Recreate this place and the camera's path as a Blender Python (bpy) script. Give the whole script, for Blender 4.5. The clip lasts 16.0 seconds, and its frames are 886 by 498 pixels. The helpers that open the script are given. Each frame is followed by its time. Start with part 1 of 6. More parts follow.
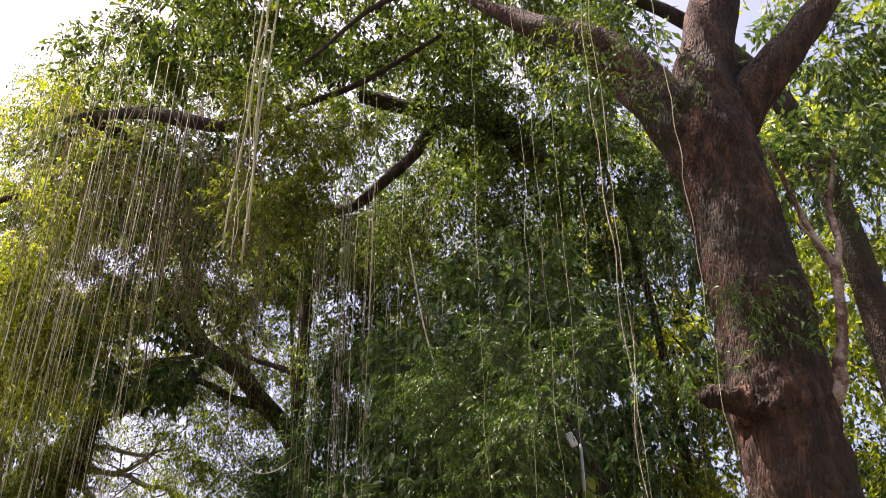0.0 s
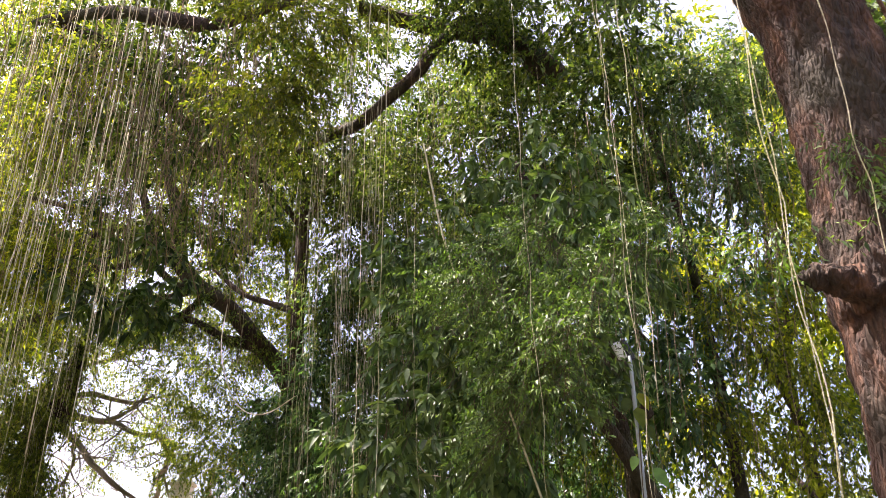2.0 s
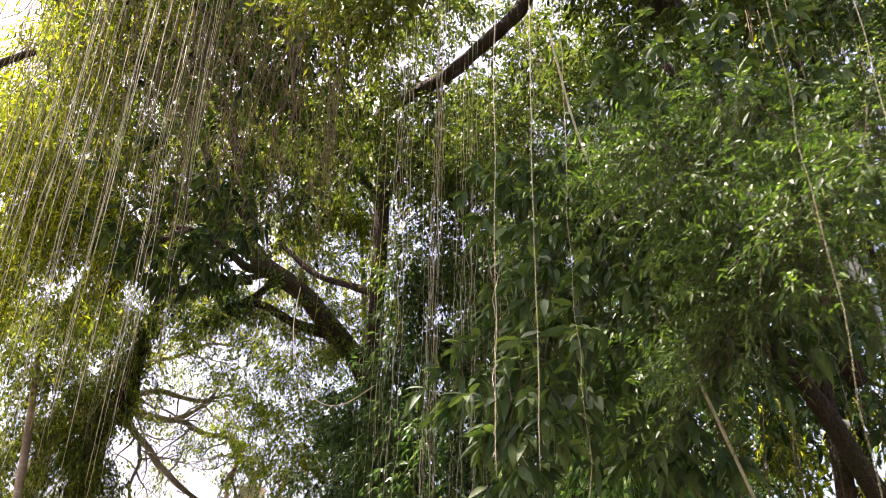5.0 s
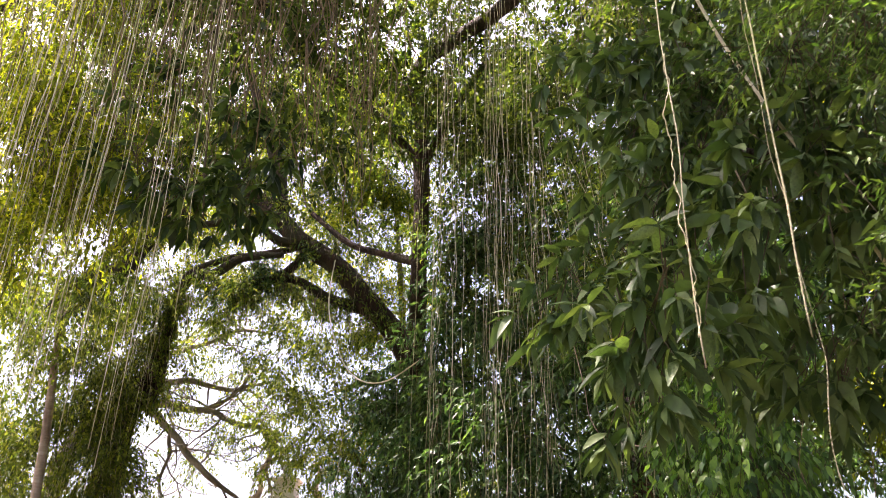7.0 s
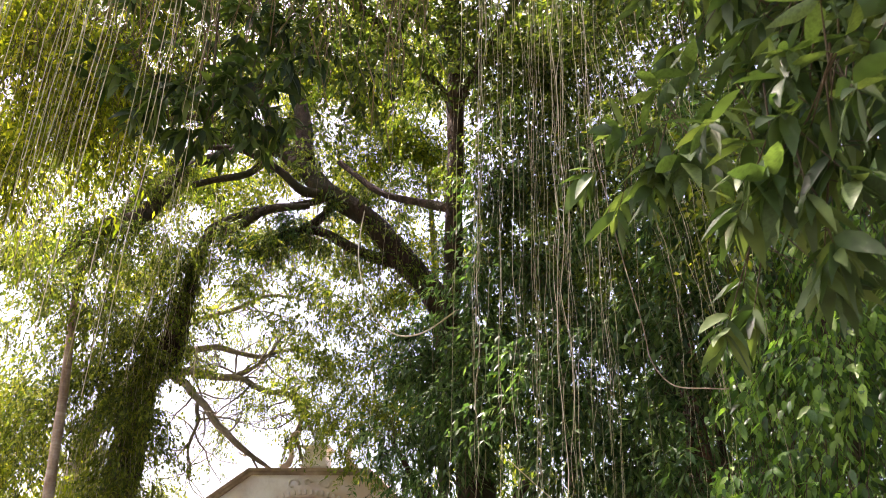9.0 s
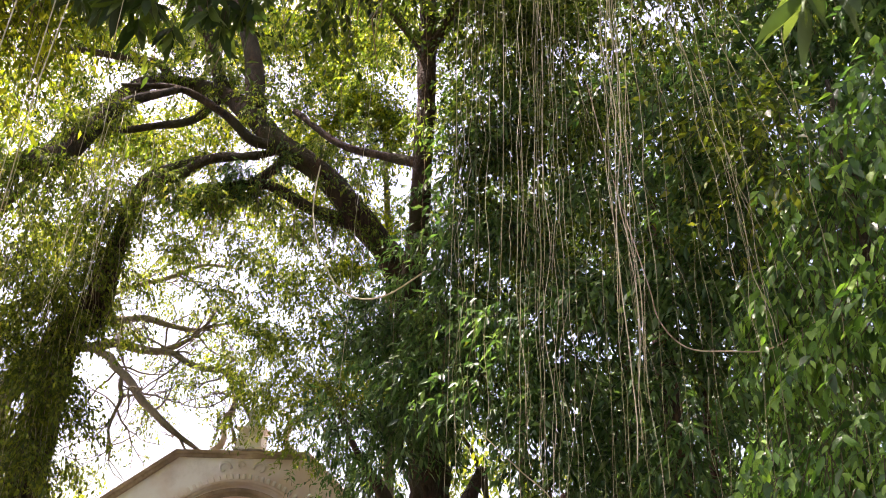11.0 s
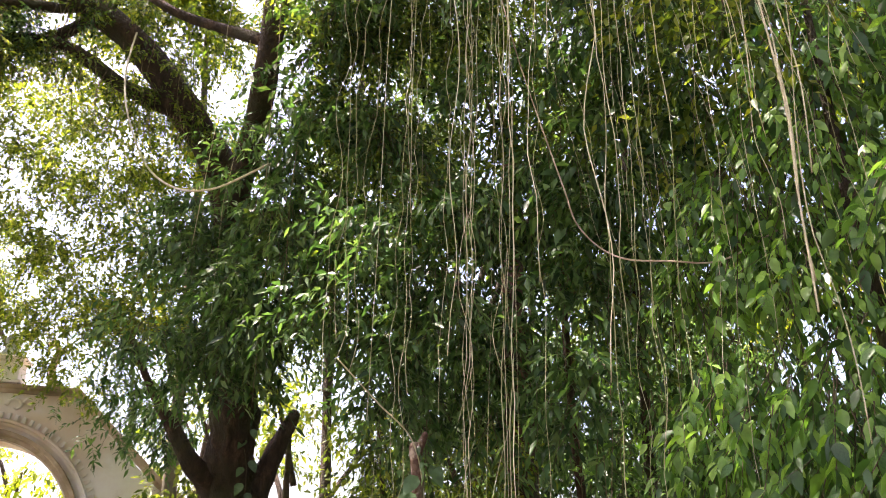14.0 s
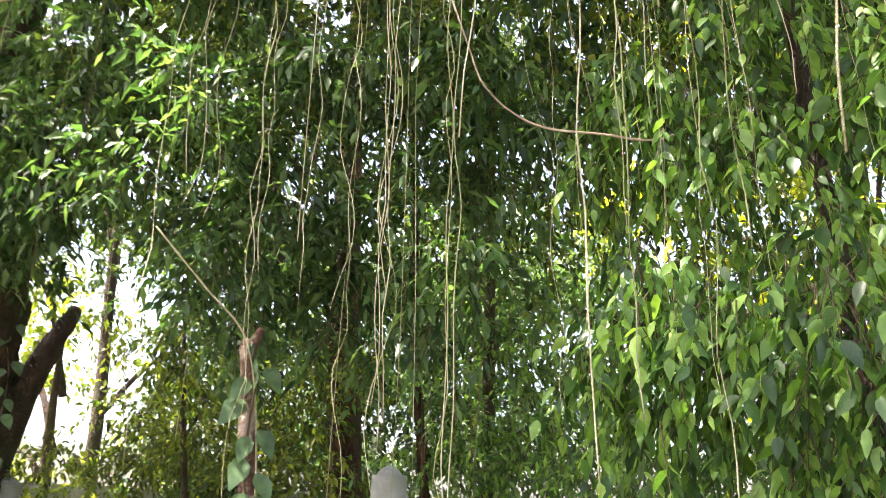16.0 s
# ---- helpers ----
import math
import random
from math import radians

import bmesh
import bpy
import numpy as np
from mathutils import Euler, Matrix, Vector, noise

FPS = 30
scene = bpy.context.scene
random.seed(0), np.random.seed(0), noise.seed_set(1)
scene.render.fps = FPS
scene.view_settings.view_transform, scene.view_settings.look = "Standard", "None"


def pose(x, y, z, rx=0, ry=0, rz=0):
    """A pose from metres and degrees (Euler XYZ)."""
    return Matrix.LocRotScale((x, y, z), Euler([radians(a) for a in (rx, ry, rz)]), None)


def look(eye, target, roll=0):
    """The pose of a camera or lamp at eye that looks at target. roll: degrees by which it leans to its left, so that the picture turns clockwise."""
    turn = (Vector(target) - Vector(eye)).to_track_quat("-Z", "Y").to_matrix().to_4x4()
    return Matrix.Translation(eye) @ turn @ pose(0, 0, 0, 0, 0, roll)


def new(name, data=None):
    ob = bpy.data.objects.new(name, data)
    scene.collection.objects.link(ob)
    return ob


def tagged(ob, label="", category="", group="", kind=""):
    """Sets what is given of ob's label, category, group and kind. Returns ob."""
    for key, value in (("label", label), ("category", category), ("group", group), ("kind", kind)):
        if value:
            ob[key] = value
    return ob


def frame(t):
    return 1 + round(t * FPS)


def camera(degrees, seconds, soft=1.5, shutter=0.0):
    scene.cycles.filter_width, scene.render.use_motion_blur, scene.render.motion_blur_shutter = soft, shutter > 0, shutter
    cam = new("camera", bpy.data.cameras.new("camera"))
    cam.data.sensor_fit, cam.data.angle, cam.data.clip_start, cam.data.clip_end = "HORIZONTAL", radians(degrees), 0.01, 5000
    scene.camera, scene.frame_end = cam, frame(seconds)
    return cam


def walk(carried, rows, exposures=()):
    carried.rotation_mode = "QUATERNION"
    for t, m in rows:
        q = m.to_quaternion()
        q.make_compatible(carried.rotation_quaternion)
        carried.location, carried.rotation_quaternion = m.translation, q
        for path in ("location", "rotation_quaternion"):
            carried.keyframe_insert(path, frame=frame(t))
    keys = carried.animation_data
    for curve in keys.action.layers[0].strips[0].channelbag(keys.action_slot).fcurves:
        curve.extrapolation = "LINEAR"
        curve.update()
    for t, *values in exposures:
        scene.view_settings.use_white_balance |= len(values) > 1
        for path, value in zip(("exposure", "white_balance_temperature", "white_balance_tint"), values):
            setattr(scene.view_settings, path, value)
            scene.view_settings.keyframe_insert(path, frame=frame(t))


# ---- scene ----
cam = camera(57.49, 16.0, soft=0.9, shutter=0.3)


def gaze(x, y, z, yaw, pitch, roll):
    a, b = radians(yaw), radians(pitch)
    way = Vector((math.sin(a) * math.cos(b), math.cos(a) * math.cos(b), math.sin(b)))
    return look((x, y, z), Vector((x, y, z)) + way, roll)


# seconds, place, heading, tilt, lean
PATH_ROWS = (
    (0.0, 0.000, 0.000, 1.567, 0.00, 28.40, -0.48),
    (0.5, -0.061, 0.348, 1.556, -0.01, 27.28, -0.64),
    (1.0, -0.127, 0.696, 1.540, -0.37, 26.36, -0.34),
    (1.5, -0.226, 1.057, 1.540, 0.08, 25.93, -0.46),
    (2.0, -0.276, 1.445, 1.533, 0.44, 25.69, -0.61),
    (2.5, -0.328, 1.789, 1.532, 0.22, 25.74, 0.09),
    (3.0, -0.409, 2.159, 1.541, 0.05, 25.93, 0.54),
    (3.5, -0.449, 2.501, 1.563, -1.08, 26.31, 0.88),
    (4.0, -0.537, 2.832, 1.563, -2.66, 26.85, 1.81),
    (4.2, -0.583, 2.967, 1.569, -3.24, 27.03, 1.98),
    (6.3, -1.135, 4.506, 1.590, -6.89, 26.97, 1.49),
    (6.5, -1.171, 4.638, 1.592, -7.09, 26.90, 1.61),
    (7.0, -1.273, 4.961, 1.597, -7.13, 26.97, 1.62),
    (7.5, -1.310, 5.236, 1.569, -7.82, 26.77, 1.48),
    (8.0, -1.367, 5.509, 1.545, -8.72, 26.48, 1.85),
    (8.5, -1.457, 5.785, 1.520, -9.00, 26.06, 1.92),
    (9.0, -1.529, 6.097, 1.517, -9.41, 25.57, 1.92),
    (9.2, -1.557, 6.226, 1.511, -9.34, 25.49, 2.15),
    (11.3, -2.227, 7.598, 1.540, -4.04, 25.45, 2.31),
    (11.5, -2.274, 7.727, 1.548, -4.00, 25.18, 2.48),
    (12.0, -2.397, 8.013, 1.536, -3.14, 24.57, 3.18),
    (12.5, -2.593, 8.265, 1.528, -0.22, 24.21, 2.99),
    (13.0, -2.655, 8.610, 1.539, 2.02, 24.13, 2.85),
    (13.5, -2.747, 8.918, 1.539, 7.42, 24.12, 2.16),
    (14.0, -2.834, 9.241, 1.536, 11.94, 23.68, 1.39),
    (14.5, -2.865, 9.581, 1.582, 14.89, 22.99, 0.73),
    (15.0, -2.959, 9.953, 1.574, 19.56, 21.72, 0.58),
    (15.5, -3.001, 10.299, 1.537, 23.87, 20.78, 0.61),
    (16.0, -2.985, 10.644, 1.547, 27.82, 19.27, 1.19))
walk(cam, [(row[0], gaze(*row[1:])) for row in PATH_ROWS], [(0.0, 1.72, 6900, 29), (0.7, 1.95, 6900, 29), (2.2, 2.42, 6800, 28), (3.4, 2.45, 6800, 29), (4.0, 2.3, 6800, 30), (7.0, 2.45, 6900, 29), (9.0, 2.6, 6900, 30), (12.5, 2.6, 6900, 29), (14.5, 3.2, 6900, 26), (16.0, 3.7, 6800, 22)])

# ---- world and light ----
world = bpy.data.worlds.new("sky")
scene.world = world
world.use_nodes = True
wn, wl = world.node_tree.nodes, world.node_tree.links
sky = wn.new("ShaderNodeTexSky")
sky.sky_type = "NISHITA"
sky.sun_disc = False
sky.sun_elevation, sky.sun_rotation = radians(66), radians(-72)
sky.dust_density, sky.air_density = 6.0, 1.0
wn["Background"].inputs["Strength"].default_value = 0.1
wl.new(sky.outputs["Color"], wn["Background"].inputs["Color"])
sun = new("sun", bpy.data.lights.new("sun", "SUN"))
sun.data.energy, sun.data.angle, sun.data.color = 3.8, radians(0.6), (1.0, 0.95, 0.86)
sun.matrix_world = look((0, 0, 30), Vector((0, 0, 30)) - Vector((math.sin(radians(-72)) * math.cos(radians(66)), math.cos(radians(-72)) * math.cos(radians(66)), math.sin(radians(66)))))


# ---- materials ----
def material(name):
    m = bpy.data.materials.new(name)
    m.use_nodes = True
    return m, m.node_tree.nodes, m.node_tree.links, m.node_tree.nodes["Principled BSDF"]


def ramp(nodes, stops):
    r = nodes.new("ShaderNodeValToRGB")
    while len(r.color_ramp.elements) < len(stops):
        r.color_ramp.elements.new(0.5)
    for e, (p, c) in zip(r.color_ramp.elements, stops):
        e.position, e.color = p, (*c, 1)
    return r


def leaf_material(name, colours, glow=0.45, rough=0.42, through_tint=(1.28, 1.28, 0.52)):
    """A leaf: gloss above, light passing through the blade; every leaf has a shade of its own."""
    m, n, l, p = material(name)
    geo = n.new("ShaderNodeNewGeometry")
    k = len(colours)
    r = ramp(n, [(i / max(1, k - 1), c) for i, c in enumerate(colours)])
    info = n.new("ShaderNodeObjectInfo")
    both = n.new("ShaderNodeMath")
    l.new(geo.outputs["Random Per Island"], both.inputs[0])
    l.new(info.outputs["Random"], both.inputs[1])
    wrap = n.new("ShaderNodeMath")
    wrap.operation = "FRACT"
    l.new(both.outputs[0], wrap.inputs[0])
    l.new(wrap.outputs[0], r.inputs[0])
    tc = n.new("ShaderNodeTexCoord")
    nz = n.new("ShaderNodeTexNoise")
    nz.inputs["Scale"].default_value, nz.inputs["Detail"].default_value = 14.0, 3.0
    l.new(tc.outputs["Object"], nz.inputs["Vector"])
    spots = ramp(n, [(0.3, (0.72, 0.72, 0.66)), (0.62, (1.12, 1.12, 1.05))])
    l.new(nz.outputs["Fac"], spots.inputs[0])
    mul = n.new("ShaderNodeMixRGB")
    mul.blend_type = "MULTIPLY"
    mul.inputs[0].default_value = 1.0
    l.new(r.outputs[0], mul.inputs[1])
    l.new(spots.outputs[0], mul.inputs[2])
    l.new(mul.outputs[0], p.inputs["Base Color"])
    p.inputs["Roughness"].default_value = rough
    p.inputs["Specular IOR Level"].default_value = 0.5
    tr = n.new("ShaderNodeBsdfTranslucent")
    tint = n.new("ShaderNodeMixRGB")
    tint.blend_type = "MULTIPLY"
    tint.inputs[0].default_value = 1.0
    tint.inputs[2].default_value = (*through_tint, 1)
    l.new(mul.outputs[0], tint.inputs[1])
    l.new(tint.outputs[0], tr.inputs["Color"])
    mix = n.new("ShaderNodeMixShader")
    mix.inputs[0].default_value = glow
    l.new(p.outputs[0], mix.inputs[1])
    l.new(tr.outputs[0], mix.inputs[2])
    l.new(mix.outputs[0], n["Material Output"].inputs["Surface"])
    return m


def rough_material(name, stops, scale, rough=0.9, bump=0.4, stretch=(1, 1, 1), stain=None, stain_scale=1.2, fine=6.0, dist=0.02):
    """A worn mineral or bark surface: coarse colour, fine grain, stains, relief."""
    m, n, l, p = material(name)
    tc = n.new("ShaderNodeTexCoord")
    mp = n.new("ShaderNodeMapping")
    mp.inputs["Scale"].default_value = stretch
    l.new(tc.outputs["Object"], mp.inputs["Vector"])
    nz = n.new("ShaderNodeTexNoise")
    nz.inputs["Scale"].default_value, nz.inputs["Detail"].default_value, nz.inputs["Roughness"].default_value = scale, 8.0, 0.7
    l.new(mp.outputs[0], nz.inputs["Vector"])
    r = ramp(n, stops)
    l.new(nz.outputs["Fac"], r.inputs[0])
    colour = r.outputs[0]
    if stain:
        nz2 = n.new("ShaderNodeTexNoise")
        nz2.inputs["Scale"].default_value, nz2.inputs["Detail"].default_value = stain_scale, 6.0
        l.new(tc.outputs["Object"], nz2.inputs["Vector"])
        r2 = ramp(n, [(0.46, (0, 0, 0)), (0.66, (1, 1, 1))])
        l.new(nz2.outputs["Fac"], r2.inputs[0])
        mx = n.new("ShaderNodeMixRGB")
        l.new(r2.outputs[0], mx.inputs[0])
        l.new(colour, mx.inputs[1])
        mx.inputs[2].default_value = (*stain, 1)
        colour = mx.outputs[0]
    l.new(colour, p.inputs["Base Color"])
    p.inputs["Roughness"].default_value = rough
    v = n.new("ShaderNodeTexVoronoi")
    v.feature = "DISTANCE_TO_EDGE"
    v.inputs["Scale"].default_value = scale * fine
    l.new(mp.outputs[0], v.inputs["Vector"])
    add = n.new("ShaderNodeMath")
    l.new(v.outputs["Distance"], add.inputs[0])
    l.new(nz.outputs["Fac"], add.inputs[1])
    b = n.new("ShaderNodeBump")
    b.inputs["Strength"].default_value, b.inputs["Distance"].default_value = bump, dist
    l.new(add.outputs[0], b.inputs["Height"])
    l.new(b.outputs[0], p.inputs["Normal"])
    return m


M_RED_BARK = rough_material("reddish_bark", [(0.34, (0.011, 0.0055, 0.0035)), (0.5, (0.060, 0.027, 0.014)), (0.72, (0.24, 0.118, 0.065))], 8.0, bump=1.0, stretch=(1, 1, 0.28), stain=(0.035, 0.028, 0.012), fine=4.0, dist=0.08)
M_PATCHY = rough_material("brown_bark_with_pale_patches", [(0.34, (0.050, 0.025, 0.016)), (0.47, (0.140, 0.072, 0.050)), (0.56, (0.42, 0.33, 0.26))], 3.5, bump=0.8, stain=(0.10, 0.05, 0.035), stain_scale=3.0, dist=0.03)
M_DARK_BARK = rough_material("dark_bark", [(0.32, (0.014, 0.009, 0.006)), (0.55, (0.064, 0.038, 0.024)), (0.78, (0.19, 0.118, 0.072))], 7.0, bump=1.0, stretch=(1, 1, 0.35), stain=(0.05, 0.05, 0.018), dist=0.06)
M_GREY_BARK = rough_material("grey_bark", [(0.3, (0.10, 0.08, 0.06)), (0.55, (0.22, 0.18, 0.14)), (0.75, (0.34, 0.29, 0.23))], 6.0, bump=0.7, stretch=(1, 1, 0.4), stain=(0.10, 0.10, 0.06))
M_PALE_BARK = rough_material("pale_ringed_bark", [(0.3, (0.26, 0.18, 0.12)), (0.55, (0.42, 0.33, 0.25)), (0.75, (0.55, 0.47, 0.37))], 5.0, bump=0.6, stretch=(0.4, 0.4, 2.2), stain=(0.2, 0.13, 0.09), stain_scale=3.0)
M_ROOT = rough_material("pale_aerial_root", [(0.3, (0.33, 0.29, 0.17)), (0.55, (0.54, 0.49, 0.33)), (0.75, (0.70, 0.66, 0.50))], 9.0, bump=0.3, stain=(0.26, 0.27, 0.12), stain_scale=0.8)
M_ROOT_DARK = rough_material("brown_aerial_root", [(0.3, (0.09, 0.064, 0.040)), (0.55, (0.22, 0.155, 0.092)), (0.75, (0.38, 0.295, 0.185))], 7.0, bump=0.3, stain=(0.2, 0.16, 0.08), stain_scale=0.9)
M_TWIG = rough_material("twig_bark", [(0.3, (0.05, 0.04, 0.025)), (0.7, (0.14, 0.11, 0.06))], 9.0, bump=0.3)
M_PLASTER = rough_material("weathered_white_plaster", [(0.3, (0.62, 0.58, 0.53)), (0.5, (0.78, 0.75, 0.71)), (0.75, (0.84, 0.82, 0.79))], 1.6, rough=0.85, bump=0.12, stain=(0.60, 0.43, 0.31), stain_scale=0.55, dist=0.01)
M_PLASTER_WORN = rough_material("stained_tan_moulding", [(0.3, (0.28, 0.20, 0.14)), (0.5, (0.48, 0.37, 0.27)), (0.75, (0.62, 0.52, 0.42))], 2.6, rough=0.9, bump=0.3, stain=(0.2, 0.15, 0.1), dist=0.01)
M_STONE = rough_material("grey_stone", [(0.3, (0.32, 0.33, 0.33)), (0.55, (0.48, 0.49, 0.50)), (0.75, (0.6, 0.6, 0.6))], 5.0, bump=0.3, stain=(0.25, 0.27, 0.2), dist=0.01)
M_SOIL = rough_material("leafy_soil", [(0.3, (0.028, 0.021, 0.013)), (0.5, (0.062, 0.050, 0.030)), (0.75, (0.075, 0.090, 0.034))], 0.8, bump=0.8, stain=(0.075, 0.060, 0.034), stain_scale=0.25, fine=12.0)

m, n, l, p = material("painted_metal")
p.inputs["Base Color"].default_value = (0.42, 0.45, 0.45, 1)
p.inputs["Roughness"].default_value, p.inputs["Metallic"].default_value = 0.45, 0.6
M_METAL = m
m, n, l, p = material("white_plastic")
p.inputs["Base Color"].default_value = (0.78, 0.80, 0.78, 1)
p.inputs["Roughness"].default_value = 0.35
M_WHITE = m
m, n, l, p = material("dark_plastic")
p.inputs["Base Color"].default_value = (0.03, 0.03, 0.035, 1)
p.inputs["Roughness"].default_value = 0.4
M_BLACK = m

L_LANCE = leaf_material("dark_lance_leaf", [(0.02, 0.055, 0.023), (0.055, 0.132, 0.05), (0.095, 0.19, 0.074), (0.16, 0.27, 0.11)], 0.48, 0.4)
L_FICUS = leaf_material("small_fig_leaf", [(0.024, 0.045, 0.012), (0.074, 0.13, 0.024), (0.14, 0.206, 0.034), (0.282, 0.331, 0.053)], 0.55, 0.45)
L_FAR = leaf_material("far_leaf", [(0.048, 0.083, 0.020), (0.103, 0.154, 0.028), (0.172, 0.228, 0.036), (0.290, 0.331, 0.055)], 0.56, 0.5)
# sunlight put into the colour, brighter and yellower; also the yellow-green pole leaves
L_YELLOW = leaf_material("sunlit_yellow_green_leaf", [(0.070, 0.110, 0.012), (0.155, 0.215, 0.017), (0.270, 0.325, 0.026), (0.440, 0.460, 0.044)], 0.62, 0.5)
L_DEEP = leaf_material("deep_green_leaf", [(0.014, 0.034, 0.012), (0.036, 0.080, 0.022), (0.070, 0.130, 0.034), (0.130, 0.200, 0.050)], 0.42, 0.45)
# fig leaf again, darkened in its colours for the shade inside the crown
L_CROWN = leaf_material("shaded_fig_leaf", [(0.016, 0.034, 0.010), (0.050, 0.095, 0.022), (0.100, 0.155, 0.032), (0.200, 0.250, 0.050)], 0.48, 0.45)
L_MANGO = leaf_material("large_drooping_leaf", [(0.030, 0.068, 0.024), (0.062, 0.122, 0.042), (0.105, 0.180, 0.060), (0.160, 0.240, 0.080)], 0.34, 0.56)
L_IVY = leaf_material("bright_climber_leaf", [(0.034, 0.086, 0.034), (0.080, 0.182, 0.054), (0.165, 0.325, 0.075), (0.310, 0.510, 0.120)], 0.45, 0.36, (1.1, 1.25, 0.45))
L_AROID = leaf_material("pale_grey_green_leaf", [(0.07, 0.13, 0.062), (0.11, 0.19, 0.092), (0.15, 0.25, 0.125)], 0.35, 0.45, (1.0, 1.15, 0.6))
L_SPRAY = leaf_material("green_spray_leaflet", [(0.030, 0.066, 0.018), (0.062, 0.125, 0.030), (0.105, 0.185, 0.042), (0.170, 0.260, 0.058)], 0.36, 0.45, (1.1, 1.25, 0.45))
L_FEATHER = leaf_material("feathery_leaflet", [(0.050, 0.085, 0.012), (0.100, 0.140, 0.017), (0.150, 0.185, 0.022), (0.220, 0.240, 0.030)], 0.5, 0.5)


# ---- builders ----
rng = np.random.default_rng(7)


def thing(name, label, category, place=(0, 0, 0), group="", kind=""):
    ob = new(name)
    ob.empty_display_size = 0.3
    ob.location = place
    return tagged(ob, label, category, group, kind)


def mesh_part(name, verts, faces, mat, parent=None, label="", smooth=False):
    """One mesh object from world-space vertices, under its parent."""
    me = bpy.data.meshes.new(name)
    verts = np.asarray(verts, float)
    if parent is not None:
        verts = verts - np.array(parent.location if parent.parent is None else parent.location + parent.parent.location)
    me.from_pydata(verts.tolist(), [], [tuple(f) for f in faces])
    if smooth:
        me.polygons.foreach_set("use_smooth", [True] * len(me.polygons))
    me.materials.append(mat)
    me.update()
    ob = new(name, me)
    if parent is not None:
        ob.parent = parent
    if label:
        ob["label"] = label
    return ob


def part(name, bm, mat, parent, label="", smooth=False):
    me = bpy.data.meshes.new(name)
    bm.normal_update()
    bm.to_mesh(me)
    bm.free()
    if smooth:
        me.polygons.foreach_set("use_smooth", [True] * len(me.polygons))
    me.materials.append(mat)
    ob = new(name, me)
    ob.parent = parent
    if label:
        ob["label"] = label
    return ob


def big_mesh(name, verts, tris, mat, parent, label=""):
    """Many triangles at once; verts (n,3), tris (m,3)."""
    me = bpy.data.meshes.new(name)
    verts = np.asarray(verts, np.float32) - np.array(parent.location, np.float32)
    tris = np.asarray(tris, np.int32)
    me.vertices.add(len(verts))
    me.vertices.foreach_set("co", verts.ravel())
    me.loops.add(tris.size)
    me.loops.foreach_set("vertex_index", tris.ravel())
    me.polygons.add(len(tris))
    me.polygons.foreach_set("loop_start", np.arange(0, tris.size, 3, dtype=np.int32))
    me.polygons.foreach_set("use_smooth", np.ones(len(tris), bool))
    me.update(calc_edges=True)
    me.materials.append(mat)
    ob = new(name, me)
    ob.parent = parent
    if label:
        ob["label"] = label
    return ob


def spline(points, steps=6):
    """A smooth run through points of any width (x, y, z, r)."""
    p = np.asarray(points, float)
    if len(p) < 3:
        k = np.linspace(0, 1, steps + 1)[:, None]
        return p[0] * (1 - k) + p[-1] * k
    q = np.vstack([2 * p[0] - p[1], p, 2 * p[-1] - p[-2]])
    out = []
    for i in range(1, len(q) - 2):
        for s in np.linspace(0, 1, steps, endpoint=False):
            a, b, c, d = q[i - 1], q[i], q[i + 1], q[i + 2]
            out.append(0.5 * (2 * b + (c - a) * s + (2 * a - 5 * b + 4 * c - d) * s * s + (3 * b - a - 3 * c + d) * s ** 3))
    out.append(q[-2])
    return np.array(out)


def tube(run, sides=8, lumps=0.0, seed=0):
    """Vertices and triangles of a round, tapered, slightly lumpy limb along run (x, y, z, r)."""
    run = np.asarray(run, float)
    n = len(run)
    t = np.gradient(run[:, :3], axis=0)
    t /= np.linalg.norm(t, axis=1)[:, None] + 1e-9
    a = np.zeros((n, 3))
    w = np.cross(t[0], [1.0, 0.1, 0] if abs(t[0][2]) > 0.7 else [0, 0, 1.0])
    for i in range(n):
        w = w - t[i] * (w @ t[i])
        w = w / (np.linalg.norm(w) + 1e-9)
        a[i] = w
    b = np.cross(t, a)
    ang = np.linspace(0, 2 * np.pi, sides, endpoint=False)
    r = run[:, 3][:, None] * np.ones((1, sides))
    if lumps:
        s = np.arange(n)[:, None] * 0.55
        r = r * (1 + lumps * (np.sin(3 * ang + seed + s * 0.6) * 0.5 + np.sin(5 * ang - s * 1.1 + seed * 2) * 0.35 + np.sin(s * 2.3 + 2 * ang + seed) * 0.4))
    v = run[:, None, :3] + r[..., None] * (np.cos(ang)[None, :, None] * a[:, None] + np.sin(ang)[None, :, None] * b[:, None])
    v = np.concatenate([v.reshape(-1, 3), run[:1, :3], run[-1:, :3]])
    i, j = np.meshgrid(np.arange(n - 1), np.arange(sides), indexing="ij")
    p0, p1 = i * sides + j, i * sides + (j + 1) % sides
    f = np.concatenate([np.stack([p0, p0 + sides, p1], -1).reshape(-1, 3), np.stack([p1, p0 + sides, p1 + sides], -1).reshape(-1, 3)])
    k = np.arange(sides)
    e0, e1 = n * sides, n * sides + 1
    f = np.concatenate([f, np.stack([np.full(sides, e0), k, (k + 1) % sides], -1), np.stack([np.full(sides, e1), (n - 1) * sides + (k + 1) % sides, (n - 1) * sides + k], -1)])
    return v, f


def joined(pieces):
    vs, fs, o = [], [], 0
    for v, f in pieces:
        vs.append(v)
        fs.append(f + o)
        o += len(v)
    return np.concatenate(vs), np.concatenate(fs)


